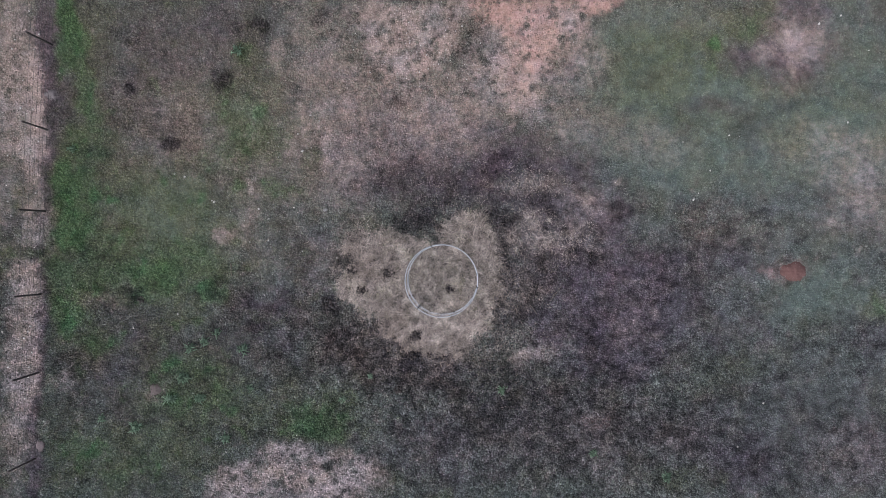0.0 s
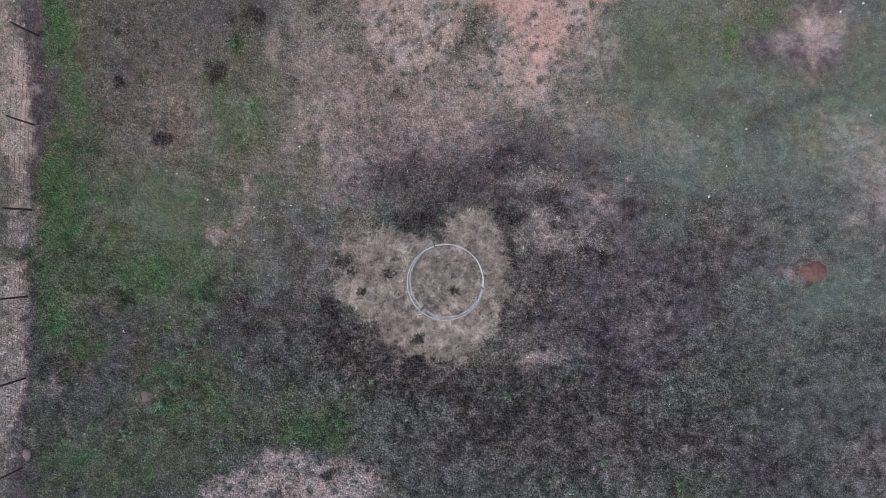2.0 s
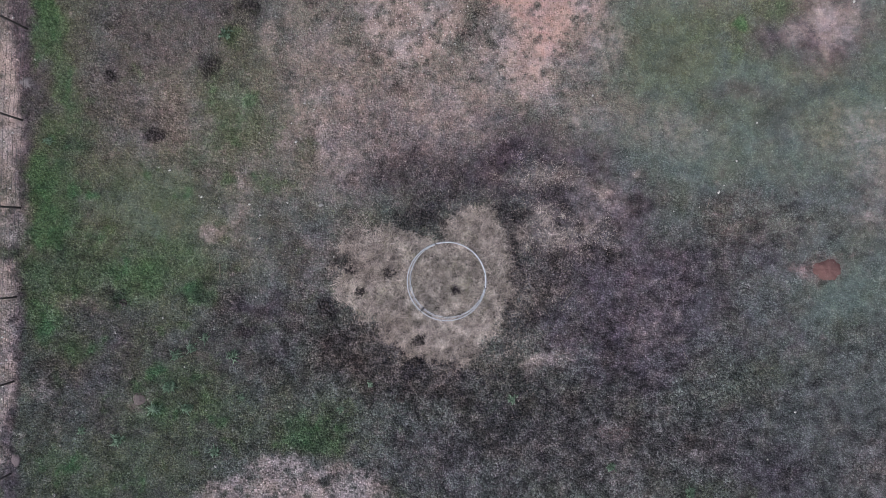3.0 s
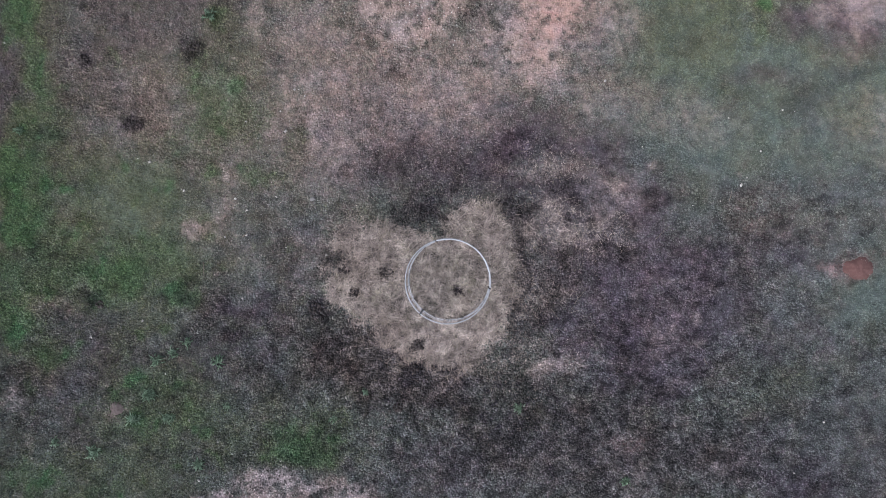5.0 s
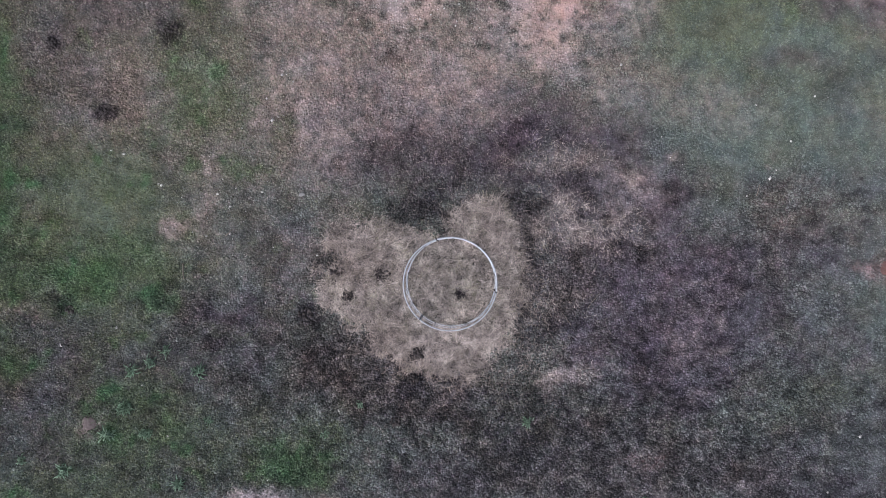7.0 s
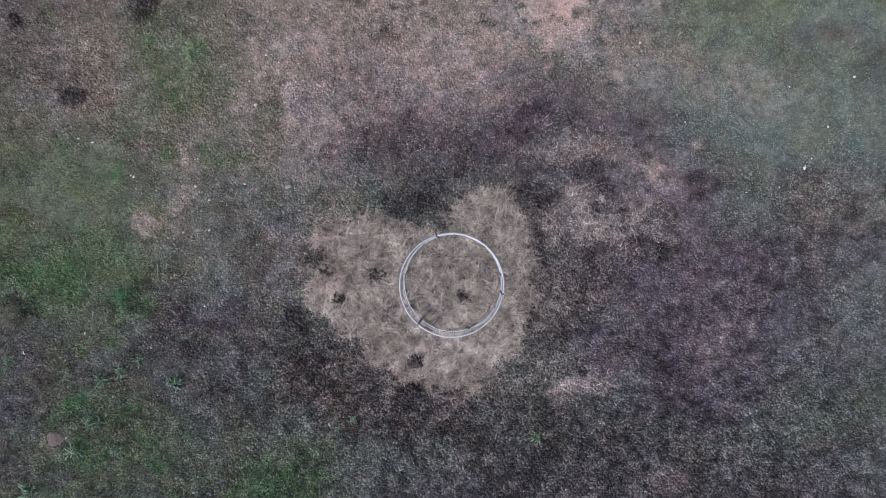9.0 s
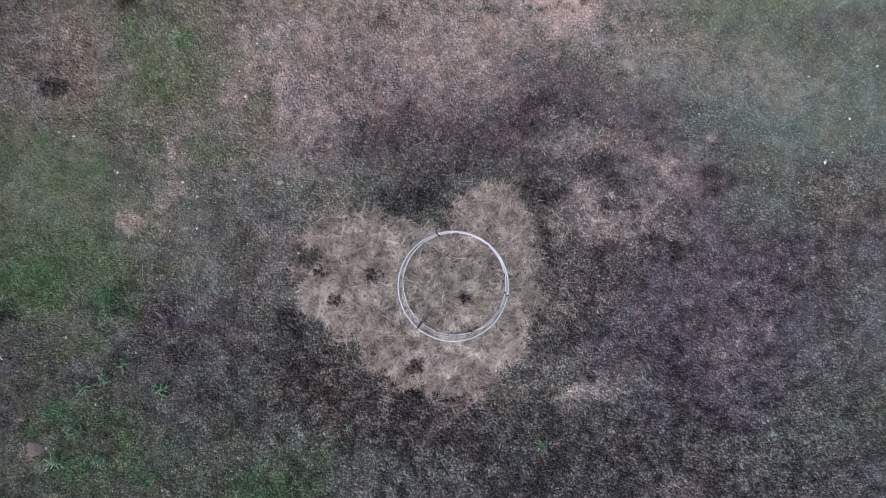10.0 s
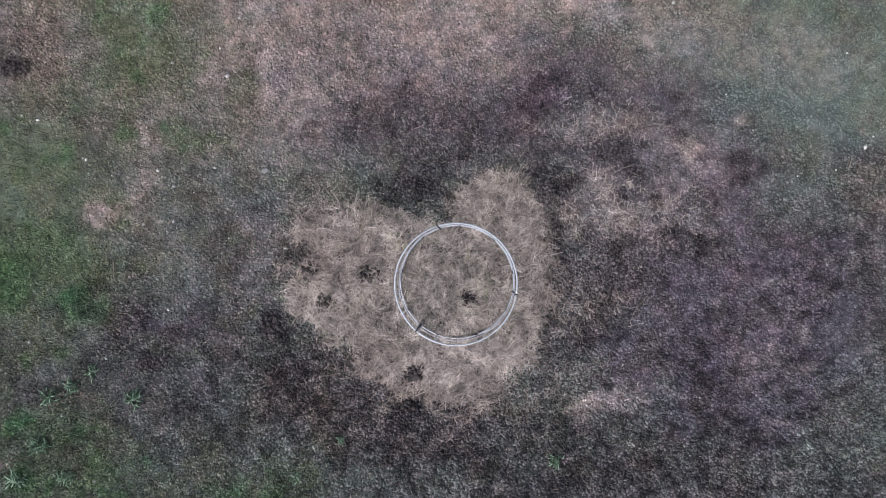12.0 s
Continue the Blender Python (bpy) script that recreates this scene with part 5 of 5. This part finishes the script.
def leaf_mesh(length, width):
    """A narrow, pointed, arching leaf with a folded midrib."""
    bm = bmesh.new()
    rows = []
    for n in range(5):
        u = n / 4
        w = width * math.sin(math.pi * (0.12 + 0.86 * u)) * 0.5 + 0.001
        z = 0.035 * math.sin(math.pi * min(u * 1.1, 1)) + 0.02
        rows.append([bm.verts.new((s * w, length * u, z + (0.35 * w if s else 0))) for s in (-1, 0, 1)])
    for one, two in zip(rows, rows[1:]):
        for k in range(2):
            bm.faces.new((one[k], one[k + 1], two[k + 1], two[k])).smooth = True
    bmesh.ops.solidify(bm, geom=bm.faces[:], thickness=0.002)
    mesh = bpy.data.meshes.new("leaf")
    bm.to_mesh(mesh)
    bm.free()
    mesh.materials.append(LEAF)
    return mesh


LEAVES = [leaf_mesh(0.20, 0.046), leaf_mesh(0.15, 0.048), leaf_mesh(0.25, 0.038)]


def build_weed(x, y, size, seed):
    rng = random.Random(seed)
    weed = thing("weed", x, y, level(x, y), "low green broad-leaved weed rosette in the turf", "weed", "weeds in the pasture")
    for n in range(rng.randint(44, 56)):
        leaf = new("leaf", rng.choice(LEAVES))
        leaf.parent = weed
        leaf.matrix_basis = pose(size * rng.gauss(0, 0.05), size * rng.gauss(0, 0.05), 0, rng.uniform(0, 30), rng.uniform(-25, 25), rng.uniform(0, 360)) @ Matrix.Scale(size * rng.uniform(0.4, 0.95), 4)
    return weed


WEED_AT = [(-6.86, -2.43, 1.25), (-7.8, -1.88, 0.9), (-8.2, -2.18, 1.0), (-8.72, -2.42, 1.1), (-8.97, -3.45, 1.0), (-9.37, -4.17, 1.3),
           (-8.31, -4.1, 1.0), (-2.47, -3.35, 0.7), (2.12, -3.85, 0.9), (-3.42, -4.15, 0.7), (-6.63, -3.78, 0.7), (-8.85, -3.43, 1.0),
           (-10.61, -5.14, 1.3), (-7.12, 7.91, 1.2), (-12.82, 4.47, 0.9), (-8.45, -4.15, 0.9), (-7.47, -5.52, 1.0), (-11.79, -4.85, 0.9),
           (7.79, -6.8, 1.1), (5.25, -5.98, 0.9)]
for number, (x, y, size) in enumerate(WEED_AT):
    build_weed(x, y, size, number + 1)


# ---- grass and straw ----
def scatter_tufts(count, rng):
    """Middles of grass tufts, thicker where the turf is green and thin on bare, muddy and strawed ground."""
    x, y = rng.uniform(WEST + 0.3, EAST - 0.3, count), rng.uniform(SOUTH + 0.3, NORTH - 0.3, count)
    c = {key: sample(COVER[key], x, y) for key in COVERS}
    thick = 0.66 + 0.4 * c["green"] + 0.15 * c["brown"] - 0.34 * c["pale"] - 0.3 * c["mud"] - 0.75 * c["red"] - 1.2 * c["hay"] - 0.2 * c["dark"] - 0.3 * sample(trod, x, y) - 0.15 * sample(COVER["calm"], x, y)
    thick += 0.45 * rough(x, y, 0.5, 121, 4)
    keep = rng.random(count) < np.clip(thick, 0.02, 1)
    return x[keep], y[keep], c["green"][keep]


def build_grass():
    rng = np.random.default_rng(5)
    tx, ty, green = scatter_tufts(138000, rng)
    each = 6
    n = len(tx) * each
    size = np.repeat(rng.uniform(0.55, 1.25, len(tx)) * (0.9 + 0.35 * green), each)
    a = rng.uniform(0, 2 * np.pi, n)
    away = rng.uniform(0, 0.045, n)
    x, y = np.repeat(tx, each) + away * np.cos(a), np.repeat(ty, each) + away * np.sin(a)
    z = sample(HEIGHT, x, y) - 0.004
    a += rng.normal(0, 0.5, n)
    slim = rng.random(n) < 0.6
    long = size * rng.uniform(0.035, 0.085, n) * np.where(slim, 1.4, 1.0)
    lean = np.radians(rng.uniform(15, 72, n))
    wide = size * np.where(slim, rng.uniform(0.0028, 0.0050, n), rng.uniform(0.005, 0.011, n))
    dx, dy = np.cos(a), np.sin(a)
    foot = np.stack([x, y, z], -1)
    run, rise = long * np.sin(lean), long * np.cos(lean)
    tip = foot + np.stack([dx * run, dy * run, rise], -1)
    middle = foot + np.stack([dx * run * 0.45, dy * run * 0.45, rise * 0.62], -1)
    side = np.stack([-dy * wide, dx * wide, 0 * wide], -1)
    points = np.stack([foot, middle + side, tip, middle - side], 1).reshape(-1, 3)
    faces = np.arange(4 * n).reshape(n, 4)
    mild = 1 - 0.5 * np.maximum(sample(COVER["teal"], tx, ty), np.maximum(sample(COVER["pale"], tx, ty), sample(COVER["red"], tx, ty)))
    own = 0.5 + (rng.random(len(tx)) ** 1.05 - 0.5) * mild
    mesh = mesh_of("grass", points, faces, GRASS)
    cover_attributes(mesh, x, y, "FACE", np.repeat(own, each))
    return tagged(new("grass", mesh), "short patchy grey-green and dry brown pasture grass", "grass", kind="stuff")


def build_straw():
    rng = np.random.default_rng(9)
    count = 430000
    x, y = rng.uniform(-6, 8, count), rng.uniform(-5, 6, count)
    hay, dark = sample(COVER["hay"], x, y), sample(COVER["dark"], x, y)
    round_it = (0.05 + 0.09 * ramp(x, 0.8, 2.0) * ramp(x, 4.2, 2.4)) * ramp(np.hypot(x, y), 6.5, 1.8) * ramp(rough(x, y, 0.7, 131, 3), -0.5, 0.6)
    keep = rng.random(count) < np.clip(hay**0.85 * (1 - ramp(dark, 0.2, 0.85)) * 0.75, 0, 1) + round_it * 0.7 + 0.022 * ramp(np.hypot(x, y), 4.2, 2.0)
    x, y, hay = x[keep], y[keep], hay[keep]
    n = len(x)
    # whole stalks in the heap, broken and trampled ones round it, a few thick wisps on top
    whole = np.maximum(0.45 + 0.55 * ramp(hay, 0.15, 0.5), np.where(rng.random(n) < 0.3, rng.uniform(0.6, 1.1, n), 0))
    wisp = rng.random(n) < 0.06 * ramp(hay, 0.05, 0.45)
    long = rng.uniform(0.08, 0.26, n) * (1 + 0.7 * (rng.random(n) < 0.16)) * whole * np.where(wisp, 1.35, 1.0)
    thin = rng.uniform(0.0016, 0.0036, n) * np.where(wisp, 1.9, 1.0)
    # stalks lie in swirls, with much scatter
    a = 3.4 * rough(x, y, 0.6, 141, 4) * np.pi / 2 + rng.normal(0, 0.5, n)
    bend = rng.normal(0, 0.30, n)
    tilt = rng.normal(0, 0.14, n)
    z = sample(HEIGHT, x, y) + 0.005 + 0.05 * hay * rng.random(n) ** 2 + np.where(wisp, 0.022, 0.0)
    sections = []
    for u in (-0.5, 0.0, 0.5):
        sag = bend * long * (u * u - 0.08)
        px = x + long * u * np.cos(a) - sag * np.sin(a)
        py = y + long * u * np.sin(a) + sag * np.cos(a)
        pz = np.maximum(z + long * u * tilt, sample(HEIGHT, px, py) + 0.002)
        for w in range(3):
            b = 2 * np.pi * w / 3 + 0.5
            sections.append(np.stack([px - np.sin(a) * thin * np.cos(b), py + np.cos(a) * thin * np.cos(b), pz + thin * np.sin(b)], -1))
    points = np.stack(sections, 1).reshape(-1, 3)
    pattern = np.array([[k + s, (k + 1) % 3 + s, (k + 1) % 3 + s + 3, k + s + 3] for s in (0, 3) for k in range(3)])
    faces = (np.arange(n)[:, None, None] * 9 + pattern[None]).reshape(-1, 4)
    mesh = mesh_of("straw", points, faces, STRAW)
    cover_attributes(mesh, np.repeat(x, 6), np.repeat(y, 6), "FACE")
    return tagged(new("straw", mesh), "loose pale straw and old hay trampled round the feeder", "straw", kind="stuff")


def build_clumps():
    """Trodden clumps of turf, each a low uneven dome of blades and soil, that give the pasture its grain."""
    rng = np.random.default_rng(15)
    count = 205000
    x, y = rng.uniform(WEST + 0.3, EAST - 0.3, count), rng.uniform(SOUTH + 0.3, NORTH - 0.3, count)
    c = {key: sample(COVER[key], x, y) for key in (*COVERS, "calm")}
    many = 0.66 + 0.25 * c["brown"] + 0.15 * c["green"] - 0.25 * c["pale"] - 0.42 * c["mud"] - 0.30 * c["dark"] - 0.9 * c["hay"] - 0.5 * c["red"] - 0.15 * c["teal"]
    many += 0.35 * rough(x, y, 0.6, 151, 4) + 0.2 * sample(trod, x, y)
    keep = rng.random(count) < np.clip(many, 0.01, 1)
    x, y = x[keep], y[keep]
    n = len(x)
    trodden = 1 - sample(COVER["calm"], x, y)
    size = rng.uniform(0.017, 0.036, n) * (1 + 0.35 * (rng.random(n) < 0.25)) * (0.85 + 0.42 * trodden)
    z = sample(HEIGHT, x, y)
    a = rng.uniform(0, 2 * np.pi, n)
    squash = rng.uniform(0.6, 1.0, n)
    corners = []
    for k in range(6):
        r, b = size * rng.uniform(0.75, 1.3, n), k * np.pi / 3 + rng.normal(0, 0.15, n)
        u, v = r * np.cos(b), r * squash * np.sin(b)
        corners.append(np.stack([x + u * np.cos(a) - v * np.sin(a), y + u * np.sin(a) + v * np.cos(a), z - 0.006], -1))
    top = size * rng.uniform(0.55, 1.15, n) * (0.7 + 0.4 * trodden)
    corners.append(np.stack([x + size * rng.normal(0, 0.25, n), y + size * rng.normal(0, 0.25, n), z + top], -1))
    points = np.stack(corners, 1).reshape(-1, 3)
    pattern = np.array([[k, (k + 1) % 6, 6] for k in range(6)])
    faces = (np.arange(n)[:, None, None] * 7 + pattern[None]).reshape(-1, 3)
    mesh = mesh_of("turf_clumps", points, faces, CLUMP)
    own = 0.405 + (0.14 + 0.12 * trodden) * (1 - 0.4 * sample(COVER["mud"], x, y)) * rng.uniform(-1, 1, n) - 0.08 * sample(COVER["mud"], x, y) - 0.10 * sample(COVER["dark"], x, y)
    cover_attributes(mesh, np.repeat(x, 6), np.repeat(y, 6), "FACE", np.repeat(np.clip(own, 0, 1), 6), 0.5)
    return tagged(new("turf_clumps", mesh), "small trodden clumps of grey-green turf over the pasture", "turf", kind="stuff")


build_clumps()
build_grass()
build_straw()
